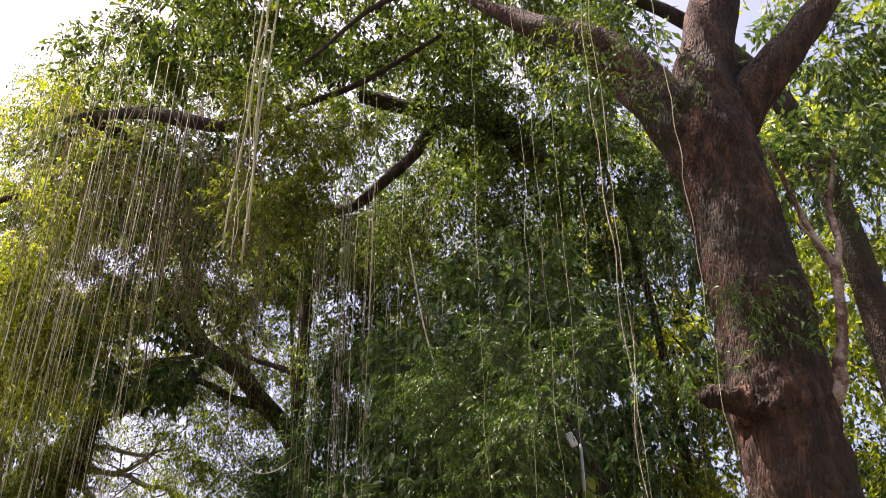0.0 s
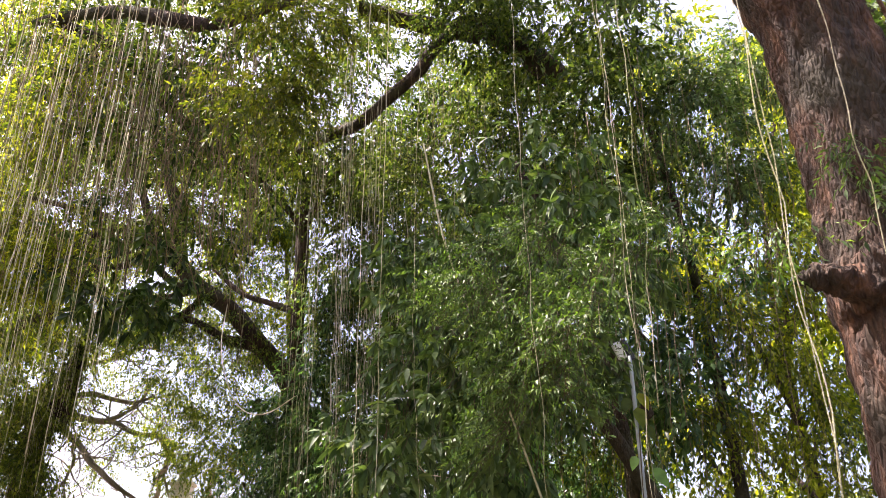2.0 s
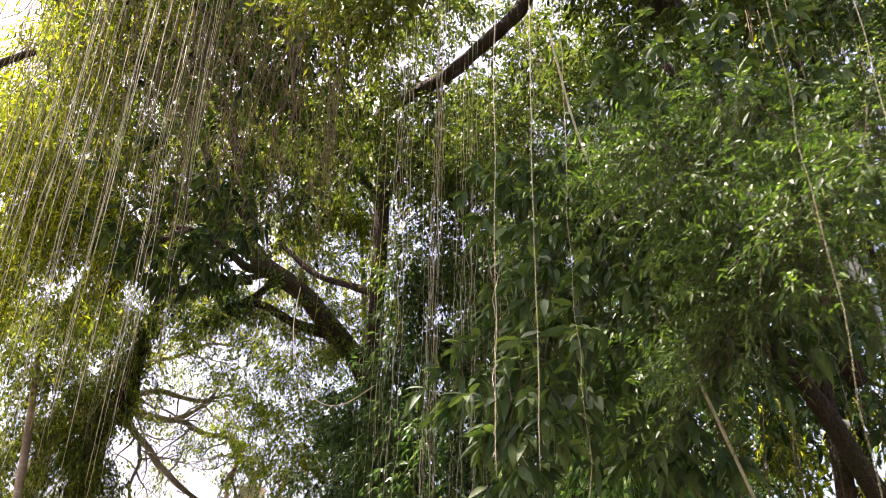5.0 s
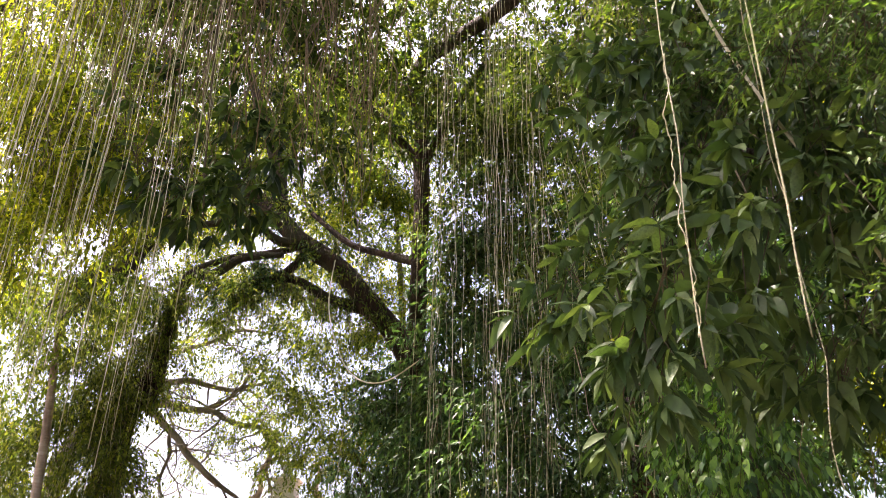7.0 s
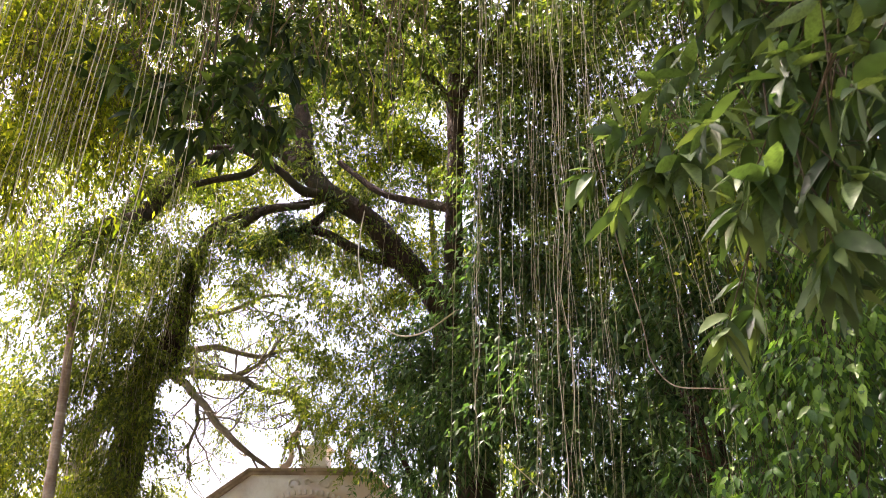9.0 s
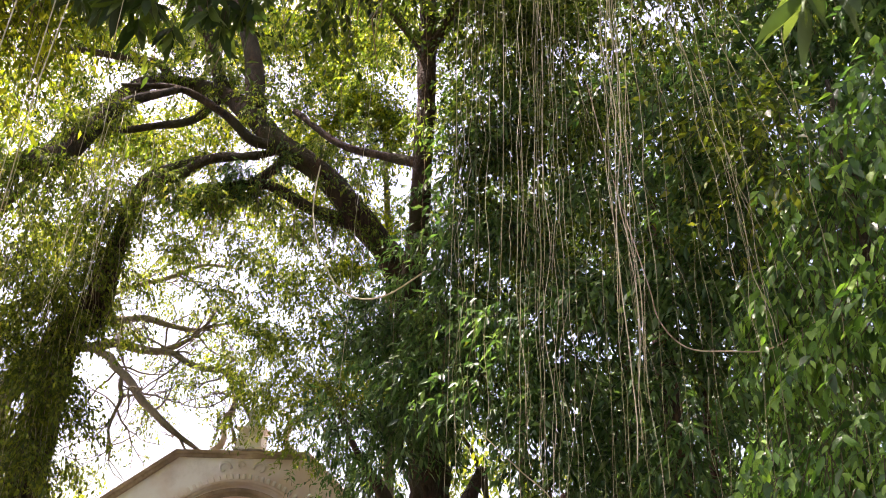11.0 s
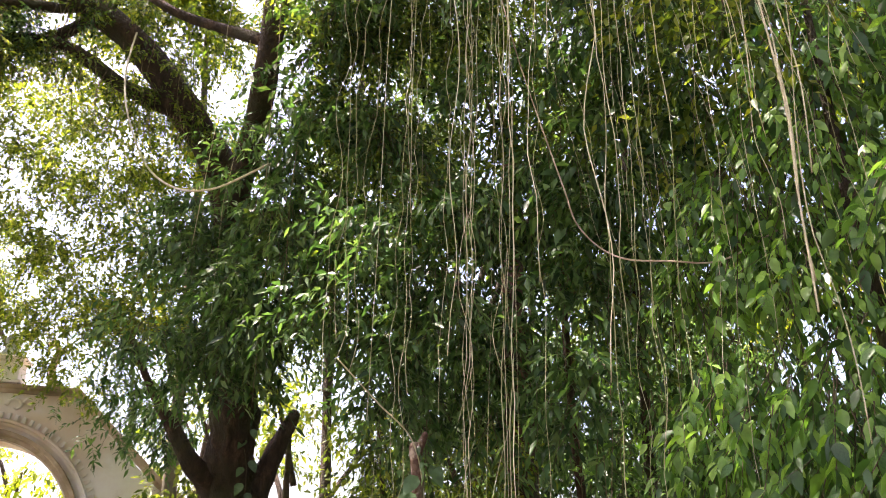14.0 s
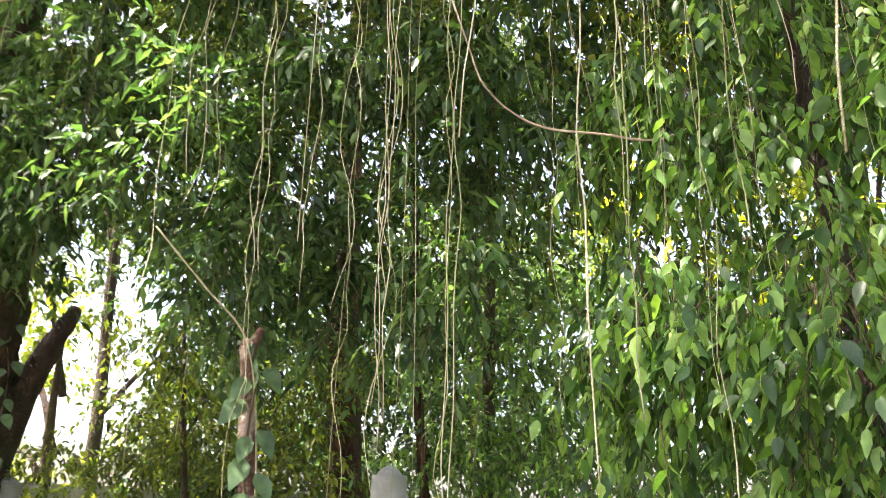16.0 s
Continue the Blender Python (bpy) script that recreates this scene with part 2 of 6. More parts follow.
def crooked(points, amount, seed):
    """The same run with kinks between its points."""
    rand = np.random.default_rng(seed)
    p = np.asarray(points, float)
    q = []
    for a, b in zip(p, p[1:]):
        q.append(a)
        m = (a + b) / 2
        m[:3] += rand.normal(scale=amount * np.linalg.norm(b[:3] - a[:3]), size=3)
        q.append(m)
    q.append(p[-1])
    return np.array(q)


def furrowed(name, points, mat, parent, label="", sides=72, steps=26, depth=0.045):
    """A near trunk: ridges, furrows and flakes of bark in the mesh itself."""
    run = spline(points, steps)
    v, f = tube(run, sides)
    n = len(run)
    axis = np.repeat(run[:, :3], sides, axis=0)
    out = v[:-2] - axis
    r = np.linalg.norm(out, axis=1)[:, None] + 1e-9
    p = v[:-2]
    ridge = np.abs(patchy(p * [1, 1, 0.22], 9.0)) * 0.8 + patchy(p * [1, 1, 0.4], 21.0) * 0.35 + patchy(p, 3.1) * 0.3
    v[:-2] = p + out / r * (ridge[:, None] - 0.3) * depth
    return big_mesh(name, v, f, mat, parent, label)


def limb(name, points, mat, parent, label="", sides=12, lumps=0.12, steps=6):
    v, f = tube(spline(points, steps), sides, lumps, seed=len(points) + points[0][0])
    return big_mesh(name, v, f, mat, parent, label)


def unit(v):
    return v / (np.linalg.norm(v, axis=-1, keepdims=True) + 1e-9)


def leaf_blades(base, way, face, length, width, fine=False, coarse=False):
    """Folded, drooping leaf blades: base points, directions, face normals, lengths and widths."""
    way = unit(way)
    side = unit(np.cross(way, face))
    up = np.cross(side, way)
    L, W = length[:, None], width[:, None]
    down = np.array([[0, 0, -1.0]])
    n = len(base)
    if coarse:
        c = [base, base + way * L * 0.45 + side * W * 0.5, base + way * L + down * L * 0.14, base + way * L * 0.45 - side * W * 0.5 + up * W * 0.25]
        t = [(0, 2, 1), (0, 3, 2)]
    elif fine:
        c = [base,
             base + way * L * 0.22 + side * W * 0.40 + up * W * 0.10, base + way * L * 0.22, base + way * L * 0.22 - side * W * 0.40 + up * W * 0.10,
             base + way * L * 0.52 + side * W * 0.46 + up * W * 0.12 + down * L * 0.03, base + way * L * 0.52 + down * L * 0.04, base + way * L * 0.52 - side * W * 0.46 + up * W * 0.12 + down * L * 0.03,
             base + way * L * 0.80 + side * W * 0.24 + down * L * 0.09, base + way * L * 0.80 + down * L * 0.11, base + way * L * 0.80 - side * W * 0.24 + down * L * 0.09,
             base + way * L + down * L * 0.20]
        t = [(0, 2, 1), (0, 3, 2), (1, 2, 5), (1, 5, 4), (2, 3, 6), (2, 6, 5), (4, 5, 8), (4, 8, 7), (5, 6, 9), (5, 9, 8), (7, 8, 10), (8, 9, 10)]
    else:
        c = [base, base + way * L * 0.45 + side * W * 0.5 + up * W * 0.15, base + way * L * 0.5 + down * L * 0.03, base + way * L * 0.45 - side * W * 0.5 + up * W * 0.15, base + way * L + down * L * 0.14]
        t = [(0, 2, 1), (0, 3, 2), (1, 2, 4), (2, 3, 4)]
    k = len(c)
    v = np.stack(c, 1).reshape(-1, 3)
    f = (np.array(t)[None] + (np.arange(n) * k)[:, None, None]).reshape(-1, 3)
    return v, f


def patchy(p, scale):
    """A cheap smooth noise, about -1 to 1."""
    x, y, z = (p * scale).T
    return (np.sin(1.7 * x + 0.9 * y + 1.3) * np.sin(1.1 * y - 1.9 * z + 0.4) + np.sin(2.3 * z + 1.2 * x) * np.sin(2.7 * y + 0.3 * x + 2.0) + 0.6 * np.sin(3.9 * x - 2.1 * z) * np.sin(3.3 * y + 4.1 * z)) / 1.6


# openings in the canopy where the sky shows: centre and radius
CANOPY_GAPS = (
    (-0.78, 24, 12.7, 1.2), (2.0, 24, 13.3, 0.8), (4.3, 24, 12.5, 0.8), (-1.8, 24, 4.7, 1.0), (-1.7, 24, 7.2, 0.6), (-2.2, 24, 10.2, 0.6), (3.5, 24, 5.0, 0.5), (3.7, 24, 10.4, 0.6), (11.5, 24, 8.8, 1.5),
    (5.2, 18, 5.6, 1.0), (0.55, 13.5, 3.3, 0.42), (-1.25, 13.5, 11.4, 0.4), (-1.72, 16.5, 7.2, 0.4), (-2.25, 16.5, 3.15, 0.4), (-2.2, 16.5, 4.3, 0.25), (-10.3, 25, 8.7, 0.9), (-11.5, 25, 5.9, 0.9), (-4.9, 24, 8.1, 0.6), (-3.95, 19.5, 6.5, 0.3), (1.05, 7.2, 3.25, 0.38), (1.1, 7.4, 2.75, 0.3), (-8.7, 25, 8.9, 0.6),
    (8.2, 17, 11.5, 0.9), (6.8, 17, 9.1, 0.6), (8.6, 17, 10.0, 0.8))


def clear_of_gaps(pos, rand):
    """False for most twigs that would grow into an opening of the canopy."""
    keep = np.ones(len(pos), bool)
    for x, y, z, r in CANOPY_GAPS:
        off = (pos - [x, y, z]) * [1, 0.45, 1]
        d = np.linalg.norm(off, axis=1) / (r * (1 + 0.3 * patchy(pos, 2.5)))
        keep &= (d > 1) | (rand.random(len(pos)) < 0.2)
    return keep


def bough(centre, radii, twigs, per_twig, leaf, droop, twig_len, rand, gaps=-0.25, gap_scale=1.6, shell=0.45, whorl=False, sweep=(0, 0, 0)):
    """Twigs and leaf placements filling an uneven rounded mass. Returns base, way, face, length, width and twig runs."""
    c, r = np.array(centre, float), np.array(radii, float)
    d = unit(rand.normal(size=(int(twigs * 1.7) + 4, 3)))
    k = rand.random(len(d)) ** shell
    wob = 1 + 0.28 * patchy(d * 2.2 + c * 0.37, 1.0)
    pos = c + d * r * (k * wob)[:, None]
    keep = patchy(pos, gap_scale) > gaps
    keep &= clear_of_gaps(pos, rand)
    pos, d = pos[keep][:twigs], d[keep][:twigs]
    n = len(pos)
    out = unit(d * [1, 1, 0.5] + rand.normal(scale=0.5, size=(n, 3)) + [0, 0, -droop] + np.array(sweep))
    ln = twig_len * (0.6 + 0.8 * rand.random(n))
    m = per_twig
    s = 0.72 + 0.28 * (np.arange(m) + 0.6) / m if whorl else (np.arange(m) + 0.6) / m
    base = pos[:, None] + out[:, None] * (ln[:, None] * s[None])[..., None] + np.array([0, 0, -1.0]) * (droop * 0.35 * ln[:, None] * s[None] ** 2)[..., None]
    side = unit(np.cross(out, rand.normal(size=(n, 3))))
    alt = np.where(np.arange(m) % 2 == 0, 1.0, -1.0)
    way = out[:, None] * 0.55 + side[:, None] * alt[None, :, None] * 0.8 + rand.normal(scale=0.3, size=(n, m, 3)) + np.array([0, 0, -droop * 0.9])
    if whorl:
        other = np.cross(out, side)
        turn = np.arange(m) * 2.4 + rand.random((n, 1)) * 6.28
        way = out[:, None] * 0.5 + side[:, None] * np.cos(turn)[..., None] * 0.9 + other[:, None] * np.sin(turn)[..., None] * 0.9 + rand.normal(scale=0.2, size=(n, m, 3)) + np.array([0, 0, -droop * 0.8])
    face = np.array([0, 0, 1.0]) + rand.normal(scale=0.5, size=(n, m, 3))
    N = n * m
    length = leaf[0] * (0.6 + 0.7 * rand.random(N))
    width = leaf[1] * (0.7 + 0.5 * rand.random(N)) * length / leaf[0]
    tips = pos + out * ln[:, None] - np.array([0, 0, 1.0]) * (droop * 0.35 * ln)[:, None]
    return base.reshape(-1, 3), way.reshape(-1, 3), face.reshape(-1, 3), length, width, (pos - out * ln[:, None] * 0.3, pos + out * ln[:, None] * 0.5, tips)


def twig_mesh(runs, radius):
    """Thin three-sided twigs, all joined."""
    a, _, c = runs
    n = len(a)
    off = np.array([[1, 0, 0], [-0.5, 0.86, 0.2], [-0.5, -0.86, -0.2]]) * radius
    v = np.concatenate([a[:, None] + off, c[:, None] + off * 0.35], 1).reshape(-1, 3)
    t = []
    for i in range(3):
        j = (i + 1) % 3
        t += [(i, j, 3 + i), (j, 3 + j, 3 + i)]
    return v, (np.array(t)[None] + (np.arange(n) * 6)[:, None, None]).reshape(-1, 3)


LEAF_SHAPES = {}


def single_leaves(tree, base, way, face, length, width, mat):
    """Large leaves near the path, each an object of its own on a shared blade."""
    ratio = float(np.mean(width / length))
    key = (mat.name, round(ratio, 2))
    if key not in LEAF_SHAPES:
        v, f = leaf_blades(np.zeros((1, 3)), np.array([[0, 1.0, 0]]), np.array([[0, 0, 1.0]]), np.ones(1), np.full(1, ratio), fine=True)
        me = bpy.data.meshes.new("leaf")
        me.from_pydata(v.tolist(), [], f.tolist())
        me.polygons.foreach_set("use_smooth", [True] * len(me.polygons))
        me.materials.append(mat)
        LEAF_SHAPES[key] = me
    way = unit(way)
    side = unit(np.cross(way, face))
    up = np.cross(side, way)
    for b, w, s, u, ln in zip(base, way, side, up, length):
        o = new("leaf", LEAF_SHAPES[key])
        o.parent = tree
        m = Matrix((( *s, ), ( *w, ), ( *u, ))).transposed().to_4x4()
        o.matrix_basis = Matrix.Translation(Vector(b) - tree.location) @ m @ Matrix.Scale(float(ln), 4)


def foliage(tree, masses, leaf, mat, density=1.0, per_twig=9, droop=0.5, twig_len=0.4, seed=1, gaps=-0.25, gap_scale=1.6, fine=False, label="", twig_mat=None, shell=0.45, coarse=False, singles=0, near=(0, 0, 0), whorl=False, sweep=(0, 0, 0)):
    """The boughs of one tree: masses of (x, y, z, rx, ry, rz[, weight])."""
    rand = np.random.default_rng(seed)
    twigs = []
    for mass in masses:
        w = mass[6] if len(mass) > 6 else 1.0
        area = math.pi * mass[3] * mass[5]
        count = max(6, int(density * w * 3.2 * area / (leaf[0] * leaf[1] * 0.55 * per_twig)))
        b, way, face, ln, wd, runs = bough(mass[:3], mass[3:6], count, per_twig, leaf, droop, twig_len, rand, gaps, gap_scale, shell, whorl, sweep)
        if singles:
            k = np.argsort(np.linalg.norm(b - np.array(near), axis=1))[:singles]
            single_leaves(tree, b[k], way[k], face[k], ln[k], wd[k], mat)
            b, way, face, ln, wd = (np.delete(q, k, axis=0) for q in (b, way, face, ln, wd))
        v, f = leaf_blades(b, way, face, ln, wd, fine, coarse)
        big_mesh("foliage", v, f, mat, tree, label)
        if coarse:
            runs = tuple(q[::2] for q in runs)
        twigs.append(twig_mesh(runs, 0.0035 + leaf[1] * 0.03))
    v, f = joined(twigs)
    tagged(big_mesh("twig", v, f, twig_mat or M_TWIG, tree), kind="stuff")


def root_run(x, y, z0, z1, radius, rand, sway=0.035, lean=(0, 0), knots=10):
    """A hanging aerial root: from z0 down to z1, wavering, thinner to its tip."""
    k = np.linspace(0, 1, knots)
    fall = (z0 - z1) * k
    w = np.cumsum(rand.normal(scale=sway * 0.3 * math.sqrt(12 / knots), size=(knots, 2)), axis=0)
    for _ in range(3):
        wave = 0.4 + 0.9 * rand.random()
        amp = sway * (0.15 + 0.35 * rand.random(2)) * wave
        w += np.sin(fall[:, None] * 6.28 / wave + rand.random(2) * 6.28) * amp * (0.25 + 0.75 * k[:, None])
    w -= w[0]
    r = radius * (1 - 0.45 * k) * (1 + 0.15 * rand.normal(size=knots))
    return np.stack([x + w[:, 0] + lean[0] * k, y + w[:, 1] + lean[1] * k, z0 + (z1 - z0) * k, r], 1)


def root_curtain(tree, runs, mat, label, sides=4):
    v, f = joined([tube(r, sides) for r in runs])
    return tagged(big_mesh("root_curtain", v, f, mat, tree, label), kind="stuff")


def backdrop_tree(place, height, spread, low, leaf_mat, seed, label, masses=20, density=0.3, leaf=(.17, .085), group="trees behind", bark=None):
    """A whole tree further off: trunk, limbs and a loose crown of leafy masses."""
    rand = np.random.default_rng(seed)
    x, y = place
    tree = thing("tree", label, "tree", (x, y, 0), group)
    bark = bark or M_DARK_BARK
    top = (x + rand.normal() * 0.5, y + rand.normal() * 0.5, height * 0.8)
    limb("trunk", [(x, y, -0.2, .2), (x + .1, y, height * .15, .13), (x - .1, y + .1, height * .45, .09), (*top, .03)], bark, tree, sides=8)
    out = []
    for i in range(masses):
        k = (i + 0.5) / masses
        z = low + (height - low) * k
        wide = spread * (0.55 + 0.45 * math.sin(math.pi * min(1, 0.15 + 0.8 * k)))
        a = i * 2.4 + rand.random()
        d = wide * (0.25 + 0.75 * math.sqrt(rand.random()))
        r = spread * (0.34 + 0.16 * rand.random())
        c = (x + d * math.cos(a), y + d * math.sin(a), z)
        out.append((*c, r, r, r * 0.7))
        if i % 3 == 0:
            s = (x, y, max(0.5, z * 0.62))
            mid = ((s[0] + c[0]) / 2, (s[1] + c[1]) / 2, (s[2] + c[2]) / 2 + 0.4)
            limb("limb", [(*s, .07), (*mid, .05), (*c, .02)], bark, tree, sides=6, steps=4)
    foliage(tree, out, leaf, leaf_mat, density, per_twig=9, seed=seed, droop=0.5, twig_len=0.5, gaps=-0.2, gap_scale=1.1, coarse=True)
    return tree


# ---- ground ----
def ground():
    n = 60
    k = np.linspace(-1, 1, n)
    k = np.sign(k) * np.abs(k) ** 2.2 * 400
    x, y = np.meshgrid(k, k + 10, indexing="ij")
    z = 0.05 * np.sin(x * 0.7) * np.sin(y * 0.9 + 1) * np.exp(-((x + 1) ** 2 + (y - 6) ** 2) / 900)
    v = np.stack([x, y, z], -1).reshape(-1, 3)
    i, j = np.meshgrid(np.arange(n - 1), np.arange(n - 1), indexing="ij")
    a = (i * n + j).ravel()
    f = np.stack([a, a + n, a + n + 1, a + 1], -1)
    ob = mesh_part("ground", v, f, M_SOIL, smooth=True)
    tagged(ob, "bare leafy soil under the trees", "ground", kind="structure")


ground()

# ---- big leaning tree with reddish bark ----
red_tree = thing("tree", "big leaning tree with reddish-brown furrowed bark", "tree", (2.9, 6.2, 0))
furrowed("trunk", [(2.95, 6.2, -0.2, .62), (2.85, 6.2, .5, .46), (2.76, 6.2, 1.4, .40), (2.69, 6.2, 2.5, .385), (2.67, 6.2, 3.4, .38), (2.665, 6.2, 4.1, .385), (2.64, 6.2, 4.75, .375), (2.575, 6.2, 5.55, .365), (2.53, 6.2, 5.95, .40), (2.46, 6.2, 6.5, .36)], M_RED_BARK, red_tree)
furrowed("burl", [(2.68, 6.2, 3.15, .35), (2.65, 6.19, 3.36, .375), (2.62, 6.17, 3.5, .395), (2.64, 6.19, 3.64, .385), (2.665, 6.2, 3.9, .36)], M_RED_BARK, red_tree, "swollen dark ring of bark")
limb("knot", crooked([(2.38, 6.0, 3.40, .13), (2.2, 5.95, 3.45, .10), (2.06, 5.94, 3.49, .085), (1.97, 5.93, 3.47, .065), (1.92, 5.93, 3.45, .03)], 0.08, 4).tolist(), M_RED_BARK, red_tree, "short broken stub of a branch", lumps=0.25)
limb("limb", [(2.55, 6.2, 5.5, .22), (2.42, 6.2, 5.9, .30), (2.2, 6.25, 6.4, .285), (1.93, 6.35, 6.95, .25), (1.55, 6.5, 7.56, .21), (1.0, 6.8, 8.1, .14), (0.5, 7.0, 8.6, .07), (0.1, 7.2, 9.1, .03)], M_RED_BARK, red_tree, sides=26)
limb("limb", [(2.5, 6.2, 5.7, .33), (2.5, 6.2, 6.3, .35), (2.6, 6.2, 6.9, .30), (2.82, 6.2, 7.75, .24), (3.25, 6.2, 9.24, .19), (3.5, 6.4, 11, .12)], M_RED_BARK, red_tree, sides=18)
limb("limb", [(2.6, 6.2, 6.05, .27), (2.79, 6.2, 6.31, .24), (3.11, 6.1, 6.71, .205), (3.48, 6.0, 7.11, .166), (3.82, 5.9, 7.54, .14), (4.15, 5.8, 8.14, .115), (4.8, 5.7, 9, .07)], M_RED_BARK, red_tree, sides=16)
limb("branch", crooked([(2.7, 6.12, 3.3, .1), (2.86, 6.1, 3.38, .082), (3.04, 6.0, 3.55, .062), (3.17, 6.0, 3.97, .042), (3.26, 6.0, 4.57, .040), (3.14, 6.08, 5.12, .026), (2.86, 5.85, 5.72, .014)], .012, 8), M_PATCHY, red_tree, "thin pale branch beside the trunk", lumps=0.22)
limb("branch", crooked([(3.25, 6.0, 4.5, .034), (3.36, 6.02, 4.85, .028), (3.42, 6.1, 5.3, .022), (3.6, 6.1, 5.9, .012)], .02, 9), M_PATCHY, red_tree, "thin upright twig beside the trunk", sides=7)
limb("twig", crooked([(3.22, 6.0, 4.75, .014), (3.02, 5.9, 4.95, .011), (2.98, 5.8, 5.2, .006)], .02, 10), M_PATCHY, red_tree, "", sides=6)
foliage(red_tree, [(1.3, 6, 6.6, 0.35, 0.2, 0.3), (1.4, 6.2, 7.4, 0.4, 0.2, 0.3)], (.06, .022), L_FICUS, 0.4, per_twig=12, seed=14, droop=0.6, twig_len=0.25)
foliage(red_tree, [(2.4, 5.8, 4.2, 0.3, 0.1, 0.2), (2.6, 5.8, 3.9, 0.2, 0.1, 0.1), (2.3, 5.8, 4.4, 0.1, 0.1, 0.1), (1.8, 5.9, 3.8, 0.3, 0.2, 0.3), (2.1, 5.9, 6.4, 0.3, 0.2, 0.2)], (.06, .018), L_SPRAY, 0.22, per_twig=10, seed=13, droop=0.5, twig_len=0.25)
foliage(red_tree, [(1.7, 5.6, 6.6, 0.2, 0.2, 0.2, 0.4), (1.4, 5.7, 6.3, 0.3, 0.2, 0.3, 0.7), (2.5, 5.7, 3.9, 0.2, 0.1, 0.1, 0.5), (2.4, 5.7, 4.3, 0.1, 0.1, 0.1, 0.4), (2.8, 5.8, 4.3, 0.1, 0.1, 0.1, 0.4)], (.06, .02), L_SPRAY, 0.5, per_twig=14, seed=12, droop=0.5, twig_len=0.25)
foliage(red_tree, [(4.8, 7.6, 8.3, 0.6, 0.5, 0.8), (4.3, 7.8, 6.9, 0.5, 0.4, 0.6), (4.7, 7.4, 6.9, 0.4, 0.3, 0.5), (2.5, 7.8, 9.2, 0.6, 0.4, 0.4), (2, 8.5, 8.4, 0.4, 0.3, 0.4, 0.7), (4.3, 7.5, 8.8, 0.4, 0.3, 0.4, 0.6), (2.1, 6, 7.2, 0.2, 0.2, 0.3, 0.3)], (.13, .055), L_MANGO, 0.9, seed=11, droop=0.4)

# ---- banyan with aerial roots: trunk, limbs, hanging roots ----
banyan = thing("banyan_tree", "old banyan with dark arching limbs and hanging aerial roots", "tree", (-3.2, 22, 0))
furrowed("trunk", [(-3.1, 22, -0.2, .5), (-3.2, 22, 1, .38), (-3.25, 22, 2.0, .37), (-3.29, 22, 2.9, .37), (-3.32, 21.8, 3.5, .35), (-3.35, 21.4, 4.6, .32), (-3.5, 20.9, 5.9, .3)], M_DARK_BARK, banyan, sides=56, steps=14, depth=0.07)
limb("limb", [(-3.2, 22.05, 1.2, .2), (-3.12, 22, 2.0, .24), (-2.93, 22, 2.84, .21), (-2.74, 22, 3.4, .165), (-2.55, 22, 3.9, .12), (-2.44, 22, 4.17, .09), (-2.42, 22, 4.24, .04)], M_DARK_BARK, banyan, "short dark limb with a cut top")
limb("limb", [(-3.3, 22, 2.6, .24), (-3.55, 21.9, 3.05, .2), (-3.85, 21.5, 3.29, .14), (-4.16, 21.3, 3.78, .1), (-4.44, 21, 4.15, .06), (-4.8, 20.6, 4.8, .03)], M_DARK_BARK, banyan)
limb("limb", [(-3.45, 21.1, 5.6, .34), (-3.54, 20.7, 6.18, .32), (-3.85, 19.8, 7.05, .25), (-4.45, 19.2, 7.72, .22), (-5.12, 19, 8.48, .2), (-5.98, 18.9, 9.08, .19), (-6.6, 19.1, 9.8, .185), (-7.31, 19.4, 10.45, .16), (-8.32, 19.5, 10.8, .13), (-8.76, 19, 10.29, .13), (-9.28, 18.5, 9.09, .1)], M_DARK_BARK, banyan, sides=18)
limb("branch", [(-6.5, 19.1, 9.8, .2), (-6.7, 19.2, 10.94, .17), (-6.99, 19.2, 11.87, .138), (-7.51, 19.2, 13.15, .11), (-8.1, 19, 14.6, .06)], M_DARK_BARK, banyan)
limb("branch", [(-7.2, 19.4, 10.4, .14), (-7.62, 19.4, 11.37, .106), (-7.98, 19.5, 12.29, .099), (-8.58, 19.5, 13.47, .08)], M_DARK_BARK, banyan)
limb("branch", [(-4.4, 19.25, 7.6, .13), (-5.15, 19, 7.75, .102), (-5.97, 18.8, 8.14, .085), (-6.74, 18.6, 7.95, .075), (-7.1, 18.5, 7.8, .05)], M_DARK_BARK, banyan)
limb("branch", [(-5.9, 18.9, 8.98, .1), (-6.3, 18.6, 8.9, .09), (-6.7, 18.3, 9.2, .07), (-7.4, 18, 9.5, .06), (-8.2, 17.6, 9.3, .03)], M_DARK_BARK, banyan)
limb("stem", [(-3.55, 20.6, 5.6, .2), (-3.6, 19.6, 6.18, .18), (-3.41, 18.5, 7.03, .16), (-3.3, 17.8, 7.72, .15), (-3.27, 17.6, 9.02, .145), (-3.31, 17.6, 9.83, .15), (-3.38, 17.4, 11.16, .126), (-3.92, 17.2, 11.5, .096), (-4.47, 17, 11.9, .07), (-5.2, 16.8, 12.3, .04)], M_DARK_BARK, banyan, "upright reddish stem wrapped in thin roots", sides=14)
limb("branch", [(-3.37, 17.4, 11.0, .12), (-3.26, 16.4, 11.1, .12), (-2.45, 15.2, 10.72, .115), (-1.82, 14.4, 10.42, .115), (-1.3, 14.2, 10.77, .115), (-0.63, 14, 11.35, .12), (-0.3, 14, 11.95, .13), (0.34, 14.2, 12.7, .17), (1.31, 14, 12.0, .24), (1.85, 13.9, 11.35, .26), (2.07, 13.8, 10.95, .24)], M_DARK_BARK, banyan, "dark bent branch with a pale sawn end", sides=16)
